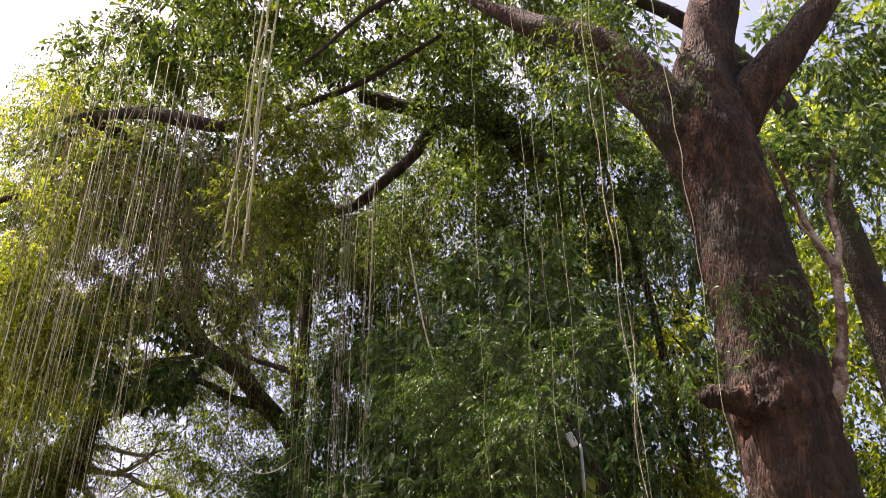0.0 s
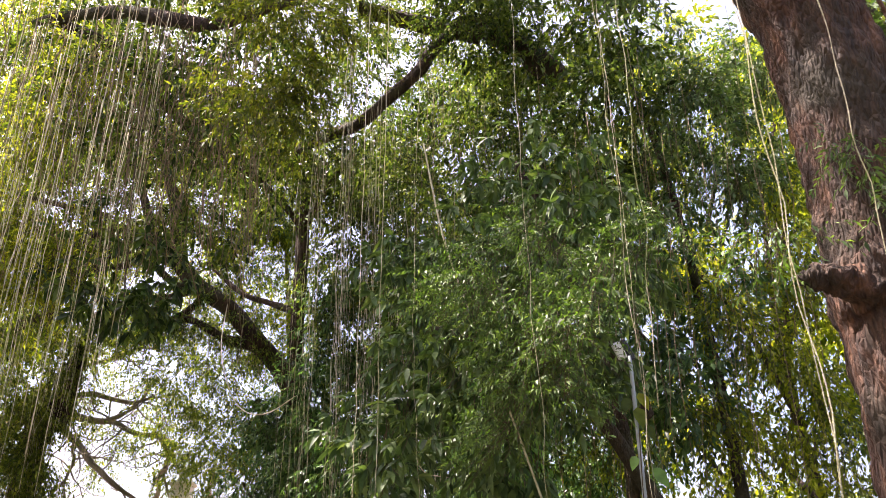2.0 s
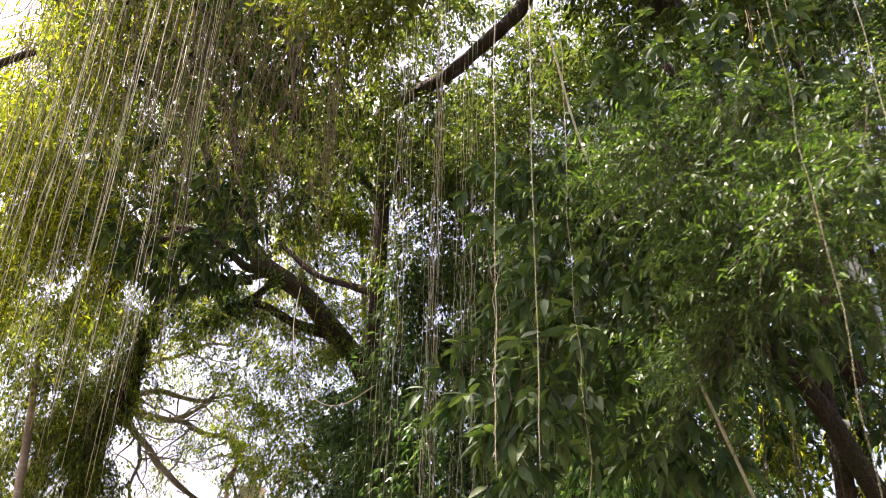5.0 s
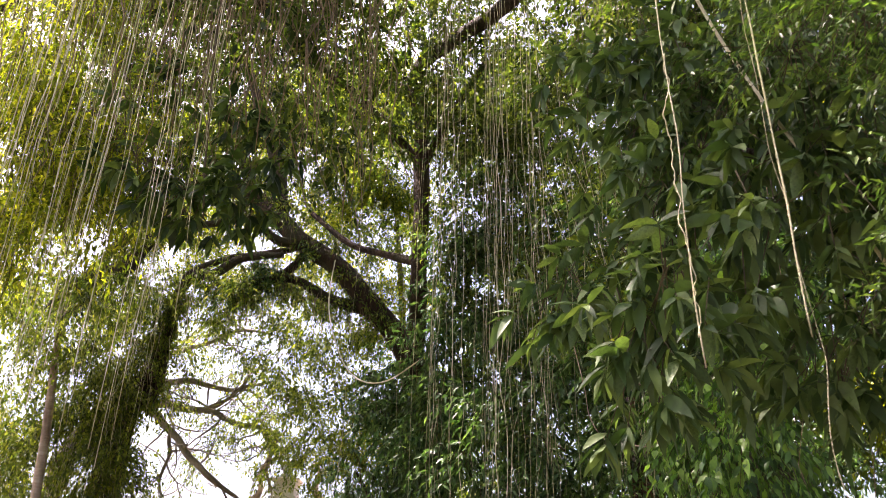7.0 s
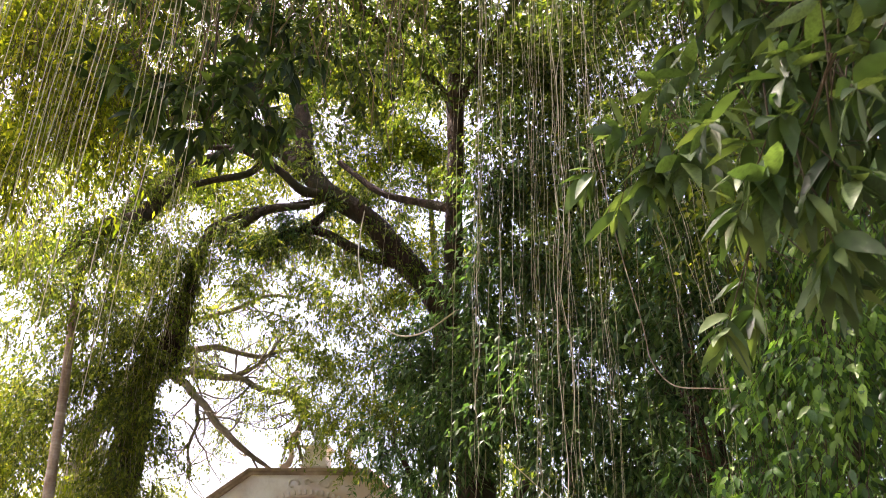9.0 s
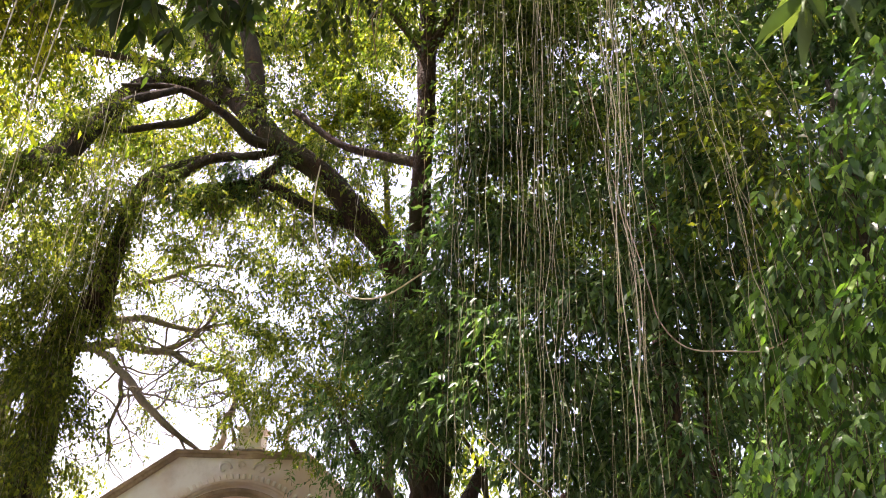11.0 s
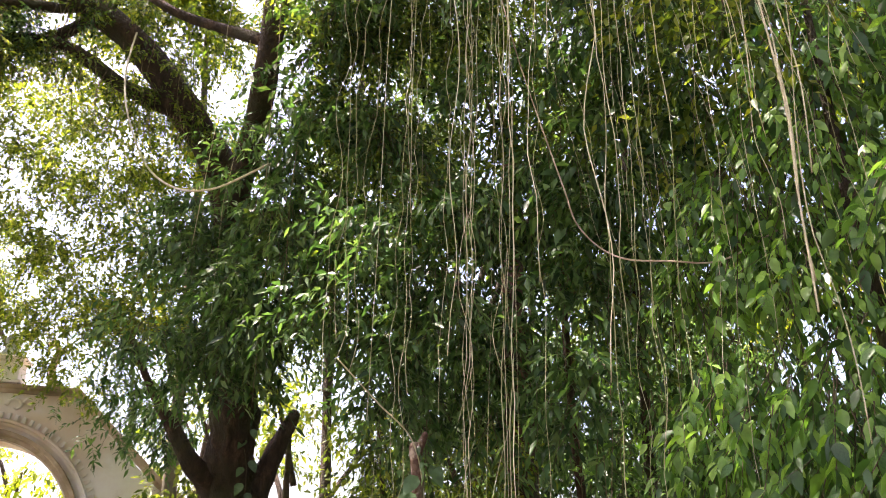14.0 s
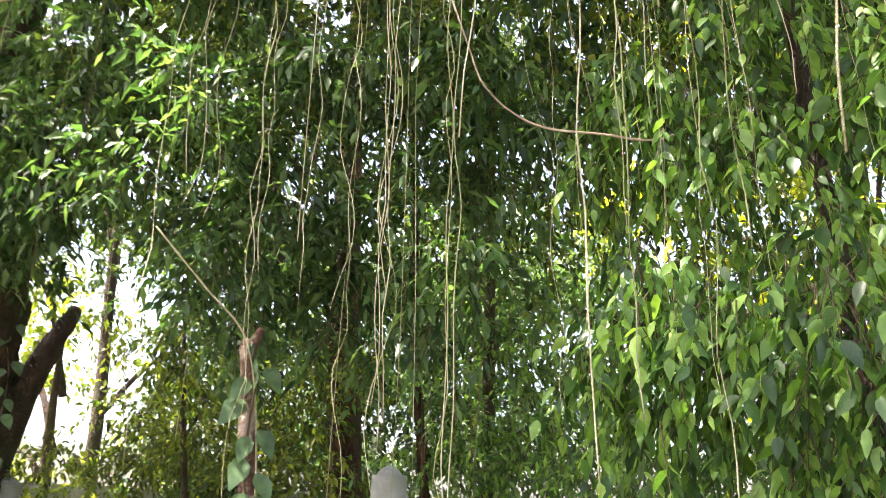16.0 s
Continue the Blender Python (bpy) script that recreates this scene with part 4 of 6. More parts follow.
# high crown over the path, mostly unseen, added to shade the boughs below
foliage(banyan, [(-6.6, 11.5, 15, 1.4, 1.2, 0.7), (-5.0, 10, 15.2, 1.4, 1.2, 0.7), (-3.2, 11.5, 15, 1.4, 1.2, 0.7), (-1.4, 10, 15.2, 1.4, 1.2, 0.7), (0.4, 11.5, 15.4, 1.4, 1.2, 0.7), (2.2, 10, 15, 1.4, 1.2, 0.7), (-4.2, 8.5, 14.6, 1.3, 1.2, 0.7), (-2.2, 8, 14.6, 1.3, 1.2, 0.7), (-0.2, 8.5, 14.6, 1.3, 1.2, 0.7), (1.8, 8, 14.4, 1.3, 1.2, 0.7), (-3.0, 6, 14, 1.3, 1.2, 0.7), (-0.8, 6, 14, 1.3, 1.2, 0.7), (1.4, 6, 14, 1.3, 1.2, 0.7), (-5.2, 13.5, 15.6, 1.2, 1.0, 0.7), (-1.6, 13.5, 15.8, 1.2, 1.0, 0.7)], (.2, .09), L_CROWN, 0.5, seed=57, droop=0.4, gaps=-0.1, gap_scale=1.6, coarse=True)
# lower crown over the path
foliage(banyan, [(2.4, 10.5, 11.9, 0.7, 0.5, 0.6), (3.4, 10.5, 12.1, 0.7, 0.5, 0.6), (1.3, 10, 11.7, 0.6, 0.5, 0.5), (-2.0, 10.4, 11.3, 0.8, 0.5, 0.5, 0.8), (-0.6, 10.5, 11.2, 0.7, 0.5, 0.5, 0.8)], (.14, .06), L_CROWN, 0.8, seed=58, droop=0.4, gaps=-0.15, gap_scale=2.4, coarse=True)

# ---- left tree wrapped in climbers ----
left_tree = thing("tree", "dark tree trunk wrapped in climbers and hanging roots", "tree", (-9.4, 20, 0))
limb("trunk", [(-9.4, 20, -0.2, .5), (-9.44, 20, 1.2, .36), (-9.46, 20, 2.75, .32), (-9.56, 20, 3.7, .3), (-9.58, 20, 4.92, .3), (-9.4, 19.9, 5.9, .28), (-8.9, 19.6, 6.3, .22)], M_DARK_BARK, left_tree, sides=18, lumps=0.2)
limb("limb", [(-9.1, 19.7, 6.0, .3), (-8.8, 19.5, 6.3, .24), (-8.52, 19.2, 7.04, .16), (-8.34, 19, 7.75, .12), (-8.04, 18.8, 8.17, .1), (-7.42, 18.6, 8.21, .09), (-6.88, 18.5, 8.46, .082), (-6.08, 18.5, 8.51, .06)], M_DARK_BARK, left_tree)
limb("branch", [(-7.4, 18, 9.5, .06), (-7.87, 17.4, 8.82, .088), (-7.98, 17, 8.25, .113), (-8.11, 16.6, 7.4, .143), (-8.55, 16.4, 7.12, .13), (-8.9, 16.25, 6.8, .07), (-9.1, 16.15, 6.4, .02)], M_DARK_BARK, banyan, "drooping branch shaggy with roots")
far_tree = thing("tree", "spreading tree with thin crooked grey-brown branches", "tree", (-14.6, 26, 0))
limb("trunk", [(-14.6, 26, -0.2, .45), (-14.5, 26, 2, .34), (-14.4, 26, 4.5, .3), (-14.1, 26, 6.6, .24), (-13.6, 26, 7.3, .17)], M_GREY_BARK, far_tree, sides=14, lumps=0.15)
FAR_LIMBS = [crooked(run, 0.05, 300 + k) for k, run in enumerate((
    [(-14.1, 26, 6.8, .14), (-13.2, 26, 8.1, .10), (-12.2, 26.2, 9.1, .075), (-10.84, 26.1, 9.55, .06), (-9.79, 26, 9.92, .05), (-8.63, 25.8, 9.7, .025)],
    [(-13.9, 26, 6.9, .15), (-12.81, 25.8, 8.07, .12), (-12.08, 25.9, 8.3, .11), (-10.98, 26, 8.44, .085), (-9.72, 26.1, 8.18, .06), (-8.52, 26, 8.39, .03)],
    [(-13.9, 26, 6.9, .16), (-13.05, 26, 7.6, .145), (-12.28, 26.1, 7.7, .13), (-11.19, 26, 7.68, .11), (-10.1, 26, 7.73, .075), (-9.63, 26, 8.02, .04), (-9.2, 26, 8.7, .02)],
    [(-11.0, 26, 7.68, .08), (-10.4, 26, 7.59, .085), (-9.75, 26, 7.32, .08), (-8.82, 26, 7.12, .07), (-8.32, 26.1, 6.48, .06), (-7.91, 26.3, 5.75, .03)],
    [(-12.2, 26, 7.68, .1), (-11.71, 26, 7.42, .11), (-11.39, 26, 7.07, .105), (-10.65, 25.9, 6.34, .095), (-9.98, 25.9, 5.78, .08), (-9.27, 26.3, 5.3, .05), (-8.8, 26.6, 4.9, .03)],
    [(-8.6, 26, 7.05, .05), (-8.25, 26, 6.85, .055), (-8.38, 26.1, 6.48, .05), (-8.56, 26.3, 6.05, .045), (-8.4, 26.6, 5.4, .03)],
    [(-11.3, 26, 7.0, .06), (-11.2, 26, 6.4, .05), (-11.35, 26, 5.6, .035), (-11.2, 26, 4.9, .02)]))]
for run in FAR_LIMBS:
    limb("limb", run.tolist(), M_GREY_BARK, far_tree, sides=9, steps=4)


def fine_branches(tree, limbs, count, reach, seed, mat, flat=0.5):
    """Crooked side twigs that fork twice, growing from along the limbs."""
    rand = np.random.default_rng(seed)
    pieces = []

    def grow(at_point, way, length, radius, level):
        p, pts = np.array(at_point, float), []
        for k in np.linspace(0, 1, 6):
            pts.append((*p, radius * (1 - 0.7 * k)))
            way = unit(way + rand.normal(scale=0.32, size=3) * [1, flat, 1])
            p = p + way * length / 5
        pieces.append(tube(np.array(pts), 4))
        if level < 2:
            for _ in range(3):
                q = pts[rand.integers(2, 6)]
                grow(q[:3], way + rand.normal(scale=0.8, size=3) * [1, flat, 1], length * 0.6, q[3] * 0.75, level + 1)

    for _ in range(count):
        run = limbs[rand.integers(len(limbs))]
        k = rand.uniform(1.5, len(run) - 1.01)
        q = run[int(k)] * (1 - k % 1) + run[int(k) + 1] * (k % 1)
        d = run[int(k) + 1][:3] - run[int(k)][:3]
        grow(q[:3], unit(d) + rand.normal(scale=0.9, size=3) * [1, flat, 1], reach * rand.uniform(0.5, 1.2), min(0.032, q[3] * 0.6), 0)
    v, f = joined(pieces)
    tagged(big_mesh("twig", v, f, mat, tree, "thin crooked twigs"), kind="stuff")


fine_branches(far_tree, FAR_LIMBS, 85, 1.5, 77, M_GREY_BARK)
foliage(far_tree, [(-10.4, 26, 8.9, 1.2, 0.6, 0.5), (-9.2, 26, 8.2, 1.0, 0.6, 0.5), (-8.6, 26, 7.5, 0.7, 0.5, 0.5), (-11.6, 26, 8.5, 0.9, 0.5, 0.5), (-11.2, 26, 5.6, 0.35, 0.4, 0.9, 1.4), (-9.6, 26, 6.8, 0.8, 0.5, 0.5, 0.6), (-8.2, 26.2, 6.2, 0.6, 0.5, 0.6), (-10.6, 26, 10.2, 1.2, 0.6, 0.5, 1.2), (-12.3, 26, 6.6, 0.6, 0.5, 0.6, 0.6)], (.10, .045), L_FAR, 0.22, seed=46, droop=0.4, gaps=-0.1, gap_scale=2.2, coarse=True)
foliage(left_tree, [(-7.7, 23.5, 8.4, 1.4, 0.8, 0.9), (-6.2, 23, 6.5, 1.3, 0.8, 0.9), (-5.9, 22, 8, 0.9, 0.6, 0.7), (-9.3, 24, 9.6, 1.4, 0.7, 0.7), (-6.8, 24, 5.8, 1, 0.6, 0.6), (-5, 21.5, 6.7, 0.7, 0.5, 0.8), (-10.6, 25, 9.2, 1.2, 0.6, 0.6), (-8.5, 25, 7.1, 0.7, 0.4, 0.5), (-5.3, 22, 5.3, 0.7, 0.4, 0.6), (-6.5, 21.5, 8.9, 1, 0.5, 0.5), (-9.5, 26, 6.9, 0.8, 0.4, 0.4)], (.10, .045), L_FAR, 0.42, seed=31, droop=0.4, gaps=0.0, gap_scale=2.4, coarse=True)
foliage(left_tree, [(-9.8, 24, 9.7, 1.4, 0.8, 0.7), (-7.3, 23, 8.9, 1.2, 0.7, 0.8), (-6, 22.5, 7.8, 1, 0.6, 0.7), (-6.8, 23, 7.2, 1, 0.6, 0.6), (-5.3, 22, 6.6, 0.8, 0.5, 0.7), (-9.9, 26, 8.9, 1.1, 0.5, 0.5), (-6.8, 24, 6.4, 1, 0.6, 0.7), (-7.9, 25, 6.2, 0.8, 0.5, 0.7), (-5.2, 22, 8.1, 0.6, 0.4, 0.6), (-5.9, 23, 5.4, 0.7, 0.5, 0.7), (-4.8, 22, 5.6, 0.7, 0.5, 0.8), (-8.1, 22, 9.4, 1.2, 0.6, 0.5)], (.10, .045), L_FAR, 0.42, seed=32, droop=0.4, gaps=0.0, gap_scale=2.4, coarse=True)
foliage(left_tree, [(-6.4, 24.5, 9.4, 0.9, 0.5, 0.6), (-5.2, 24, 8.9, 0.7, 0.5, 0.6), (-5.6, 24, 10.4, 0.9, 0.5, 0.6), (-7.4, 24.5, 10.6, 0.9, 0.5, 0.6), (-4.5, 23.5, 7.8, 0.6, 0.5, 0.7), (-6.0, 24, 5.0, 0.8, 0.5, 0.5), (-4.9, 23.5, 6.2, 0.6, 0.5, 0.6)], (.11, .045), L_FAR, 0.5, seed=47, droop=0.5, gaps=0.0, gap_scale=2.4, coarse=True)
foliage(left_tree, [(-11.5, 26, 9.6, 1.3, 0.8, 0.9), (-10.3, 27, 9.2, 1.2, 0.7, 0.7), (-8.8, 27, 8, 1.2, 0.7, 0.9), (-10.9, 27, 6.2, 0.6, 0.5, 1), (-12.6, 27, 4.8, 0.7, 0.5, 0.8), (-10.4, 27, 7.4, 0.9, 0.5, 0.7), (-12.1, 27, 8.6, 0.9, 0.5, 0.6), (-7.7, 25, 10.1, 1, 0.7, 0.9), (-7.7, 25, 7.9, 1, 0.7, 0.9), (-6.3, 25, 7.3, 0.9, 0.6, 0.8), (-7.8, 25, 11.9, 0.8, 0.6, 0.7), (-7.5, 25, 6.3, 0.8, 0.5, 0.6)], (.10, .04), L_FAR, 0.32, seed=45, droop=0.6, gaps=0.1, gap_scale=2.2, coarse=True)
foliage(left_tree, [(-9.6, 19.4, 5.2, 0.9, 0.6, 0.9), (-9.1, 19.4, 4.2, 0.9, 0.6, 0.9), (-10, 18.8, 5.6, 0.8, 0.6, 0.8), (-9.1, 19.2, 6.2, 0.9, 0.5, 0.6), (-8.7, 19, 6.7, 0.6, 0.4, 0.6), (-9.5, 18, 7, 0.8, 0.5, 0.6), (-10.2, 18.8, 4.8, 0.5, 0.5, 1, 0.7), (-11.4, 19.5, 4.6, 0.8, 0.7, 1.1), (-11, 19, 5.6, 0.7, 0.5, 0.7, 0.8), (-10, 17, 6.6, 0.7, 0.5, 0.6, 0.8), (-10.2, 16.5, 6.9, 0.6, 0.4, 0.6, 0.7), (-9, 21, 6.5, 0.5, 0.3, 0.5, 0.6)], (.085, .04), L_FAR, 0.6, seed=43, droop=0.6, gaps=0.0, gap_scale=2.6, coarse=True)
foliage(left_tree, [(-9.2, 18.8, 5.7, 0.8, 0.5, 0.5), (-9.1, 18.8, 4.5, 0.6, 0.5, 0.7), (-8.8, 18.6, 6.3, 0.6, 0.4, 0.5), (-8.5, 18.6, 7.1, 0.5, 0.4, 0.5), (-8.9, 18.8, 3.4, 0.6, 0.4, 0.6), (-8.8, 18.7, 4.9, 0.5, 0.3, 0.5), (-8.3, 18.6, 7.7, 0.5, 0.3, 0.5), (-9.4, 18.2, 6.3, 0.6, 0.4, 0.6)], (.085, .04), L_FAR, 0.55, seed=44, droop=0.7, gaps=0.0, gap_scale=2.6, coarse=True)
foliage(left_tree, [(-12.6, 20, 8.1, 0.8, 0.5, 0.5, 0.8), (-11.8, 20, 8.6, 0.7, 0.5, 0.5), (-12.4, 20, 6.9, 0.8, 0.5, 0.6, 0.8), (-11.1, 20, 7.5, 0.6, 0.5, 0.5), (-13.2, 20, 9, 0.8, 0.5, 0.6), (-9.7, 19.8, 6.2, 0.8, 0.5, 0.7), (-9.8, 20, 4.7, 0.6, 0.5, 0.9), (-9.8, 20, 3.7, 0.7, 0.5, 0.6), (-9.4, 19.5, 7.2, 0.6, 0.5, 0.8), (-10.6, 19, 7, 0.7, 0.6, 0.8), (-10.6, 18, 7.7, 0.8, 0.5, 0.6), (-8.6, 19.2, 7.6, 0.4, 0.4, 0.6, 0.7), (-8.4, 18, 7.8, 0.6, 0.4, 0.4, 0.6), (-8.8, 17.5, 7.3, 0.5, 0.4, 0.4, 0.6), (-9.1, 17, 7.7, 0.6, 0.4, 0.4, 0.7), (-11.5, 19, 6.6, 0.6, 0.5, 0.8, 0.6), (-11.2, 18, 8.8, 0.8, 0.5, 0.6, 0.7)], (.085, .04), L_FAR, 0.46, seed=41, droop=0.6, gaps=0.0, gap_scale=2.6, coarse=True)
foliage(left_tree, [(-10.6, 19, 5.2, 0.7, 0.6, 1, 0.6), (-10.2, 18.5, 6.6, 0.7, 0.5, 0.6, 0.8), (-10.8, 18, 8.1, 0.8, 0.5, 0.7, 0.6), (-8.2, 19, 6.5, 0.4, 0.3, 0.4, 0.6), (-9.4, 18, 7.1, 0.7, 0.4, 0.5), (-8.3, 17.5, 7.8, 0.7, 0.4, 0.5), (-7.1, 18, 7.5, 0.5, 0.3, 0.25, 0.3), (-6.3, 18.5, 8.2, 0.7, 0.4, 0.25, 0.3)], (.085, .04), L_FAR, 0.48, seed=42, droop=0.6, coarse=True)

shag(left_tree, [(-9.5, 19.75, 2.2), (-9.6, 19.7, 3.7), (-9.6, 19.7, 4.9), (-9.4, 19.6, 5.8)], L_FAR, 206, reach=0.34, tufts=8, hair=70)
shag(left_tree, [(-9.0, 19.45, 6.1), (-8.52, 19.1, 7.0), (-8.34, 18.9, 7.7), (-7.42, 18.5, 8.2)], L_FICUS, 207, reach=0.25, tufts=6, hair=50)
shag(banyan, [(-7.87, 17.3, 8.8), (-8.0, 16.9, 8.2), (-8.15, 16.5, 7.4), (-8.9, 16.2, 6.8)], L_FAR, 208, reach=0.25, tufts=6, hair=60)

pale_trunk = thing("slender_tree", "slender leaning tree with a pale ringed trunk", "tree", (-9.4, 18, 0))
limb("trunk", [(-9.3, 18, -0.1, .12), (-9.42, 18, 1.3, .095), (-9.52, 18, 2.55, .089), (-9.66, 18, 4.07, .08), (-9.77, 18, 5.18, .074), (-9.95, 18, 6.58, .06), (-10.05, 18, 7.4, .04)], M_PALE_BARK, pale_trunk, sides=12, lumps=0.05)

# ---- sunlit trees behind ----
back_tree = thing("tree", "sunlit yellow-green tree behind the banyan", "tree", (-4.4, 25.5, 0))
limb("trunk", [(-4.4, 25.5, -0.1, .2), (-4.5, 25.4, 4, .13), (-4.7, 24.6, 9, .09), (-5, 23.8, 13, .05)], M_GREY_BARK, back_tree)
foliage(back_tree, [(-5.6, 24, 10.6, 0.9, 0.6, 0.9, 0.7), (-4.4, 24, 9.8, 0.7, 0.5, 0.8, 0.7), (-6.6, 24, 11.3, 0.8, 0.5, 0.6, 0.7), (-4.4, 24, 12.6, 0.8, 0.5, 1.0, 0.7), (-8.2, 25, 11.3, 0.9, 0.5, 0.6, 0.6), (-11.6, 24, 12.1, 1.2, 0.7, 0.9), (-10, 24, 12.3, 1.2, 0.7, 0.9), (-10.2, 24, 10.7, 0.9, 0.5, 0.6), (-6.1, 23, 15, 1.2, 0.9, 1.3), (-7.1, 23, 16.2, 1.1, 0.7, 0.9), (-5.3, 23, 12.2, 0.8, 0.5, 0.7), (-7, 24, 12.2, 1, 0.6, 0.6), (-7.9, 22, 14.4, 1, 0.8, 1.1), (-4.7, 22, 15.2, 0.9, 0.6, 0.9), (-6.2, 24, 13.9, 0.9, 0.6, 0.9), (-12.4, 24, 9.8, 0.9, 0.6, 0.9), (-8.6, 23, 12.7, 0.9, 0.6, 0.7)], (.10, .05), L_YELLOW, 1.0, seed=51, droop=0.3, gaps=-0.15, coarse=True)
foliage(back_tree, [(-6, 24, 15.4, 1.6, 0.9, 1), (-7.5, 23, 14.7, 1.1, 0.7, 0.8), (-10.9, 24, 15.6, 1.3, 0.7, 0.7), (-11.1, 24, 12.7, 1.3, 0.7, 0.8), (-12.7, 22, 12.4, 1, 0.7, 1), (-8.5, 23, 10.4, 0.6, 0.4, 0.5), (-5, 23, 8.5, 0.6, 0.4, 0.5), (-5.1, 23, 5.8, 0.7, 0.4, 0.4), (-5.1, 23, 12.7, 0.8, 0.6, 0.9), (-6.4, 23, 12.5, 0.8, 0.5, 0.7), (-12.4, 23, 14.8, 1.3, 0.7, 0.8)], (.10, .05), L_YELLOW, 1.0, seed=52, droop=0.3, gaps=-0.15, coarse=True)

bush = thing("bush", "low sunlit yellow-green bush beyond the slender tree", "bush", (-12.5, 22, 0))
limb("stem", [(-12.5, 22, -.1, .08), (-12.5, 22, 1.5, .06), (-12.3, 22, 3, .04), (-12.2, 22, 4.5, .02)], M_GREY_BARK, bush)
foliage(bush, [(-13.3, 22, 5.9, 0.9, 0.6, 0.7), (-13.1, 22, 4.5, 1, 0.6, 0.8), (-11.8, 22, 4, 0.6, 0.4, 0.6), (-14.2, 22, 5.2, 1, 0.8, 1.2)], (.10, .05), L_YELLOW, 0.9, seed=53, droop=0.4, coarse=True)

# ---- near yellow-green boughs ----
olive_tree = thing("tree", "tree with hanging olive-green sunlit boughs", "tree", (-10.5, 12.5, 0))
limb("trunk", [(-10.5, 12.5, -0.1, .3), (-10.5, 12.5, 3, .22), (-10, 12.5, 6, .14), (-8.5, 12.4, 9, .07), (-6.4, 12.3, 9.6, .03)], M_DARK_BARK, olive_tree)
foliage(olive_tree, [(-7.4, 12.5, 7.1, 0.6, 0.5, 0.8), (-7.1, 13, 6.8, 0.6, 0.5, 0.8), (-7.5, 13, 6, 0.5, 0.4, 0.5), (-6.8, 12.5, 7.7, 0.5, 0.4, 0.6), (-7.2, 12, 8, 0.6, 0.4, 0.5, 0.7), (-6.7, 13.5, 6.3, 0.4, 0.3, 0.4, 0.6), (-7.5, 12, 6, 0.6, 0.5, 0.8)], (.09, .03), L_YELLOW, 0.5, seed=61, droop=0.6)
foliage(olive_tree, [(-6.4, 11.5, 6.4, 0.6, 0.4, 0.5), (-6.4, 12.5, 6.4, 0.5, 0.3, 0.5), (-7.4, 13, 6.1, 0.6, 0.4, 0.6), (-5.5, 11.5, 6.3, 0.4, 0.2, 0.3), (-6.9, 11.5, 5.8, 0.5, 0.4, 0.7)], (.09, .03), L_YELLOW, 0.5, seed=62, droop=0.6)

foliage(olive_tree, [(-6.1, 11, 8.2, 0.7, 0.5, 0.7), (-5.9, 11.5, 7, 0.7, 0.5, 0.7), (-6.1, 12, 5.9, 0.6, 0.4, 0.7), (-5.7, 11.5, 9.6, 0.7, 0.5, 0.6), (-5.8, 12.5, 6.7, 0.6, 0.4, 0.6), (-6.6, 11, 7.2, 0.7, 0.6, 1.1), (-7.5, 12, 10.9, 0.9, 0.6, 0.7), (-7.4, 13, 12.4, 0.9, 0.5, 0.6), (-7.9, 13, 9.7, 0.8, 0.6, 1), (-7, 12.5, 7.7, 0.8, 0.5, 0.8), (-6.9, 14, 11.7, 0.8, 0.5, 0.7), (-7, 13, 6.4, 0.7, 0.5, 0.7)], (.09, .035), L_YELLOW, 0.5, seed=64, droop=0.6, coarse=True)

dark_cluster = thing("epiphyte", "dark broad-leaved epiphyte hanging from a banyan branch", "plant", (-4.4, 11.2, 6))
limb("stem", [(-4.4, 11.05, 10, .012), (-4.5, 11.1, 8, .012), (-4.4, 11.2, 6, .012), (-4.3, 11.2, 5.2, .008)], M_TWIG, dark_cluster)
foliage(dark_cluster, [(-4.6, 11.3, 6.1, 0.42, 0.35, 0.4), (-4.25, 11.3, 6.25, 0.35, 0.3, 0.32), (-4.85, 11.3, 5.65, 0.35, 0.3, 0.28), (-3.9, 11.3, 5.65, 0.33, 0.3, 0.25), (-4.36, 11.3, 5.5, 0.35, 0.3, 0.25), (-3.55, 11.3, 5.9, 0.25, 0.2, 0.22, 0.7), (-5.2, 11.4, 6.0, 0.28, 0.2, 0.25, 0.7), (-4.9, 11.4, 6.6, 0.4, 0.3, 0.3, 0.7)], (.17, .062), L_DEEP, 1.25, per_twig=8, seed=63, droop=0.55, twig_len=0.24, fine=True, whorl=True)

# ---- feathery tree ----
feather_tree = thing("tree", "tall tree with fine feathery pale-green leaves", "tree", (5.6, 9.5, 0))
limb("trunk", [(5.6, 9.5, -0.1, .3), (5.6, 9.5, 4, .22), (5, 9.4, 9, .16), (2.5, 9.2, 11.2, .08), (-0.5, 9.1, 11, .05), (-2, 9.1, 9.6, .025)], M_DARK_BARK, feather_tree)
foliage(feather_tree, [(-2, 9, 8.2, 0.7, 0.5, 0.6), (-2.4, 9.3, 7.4, 0.6, 0.4, 0.6), (-1.8, 9.2, 7.5, 0.4, 0.4, 0.6), (-1.9, 9.6, 6.8, 0.3, 0.3, 0.4, 0.6), (-1.2, 9, 8.6, 0.4, 0.3, 0.4, 0.7), (-2.7, 9, 8.8, 0.4, 0.3, 0.4, 0.7)], (.08, .028), L_FEATHER, 0.8, per_twig=16, seed=71, droop=0.5, twig_len=0.3)
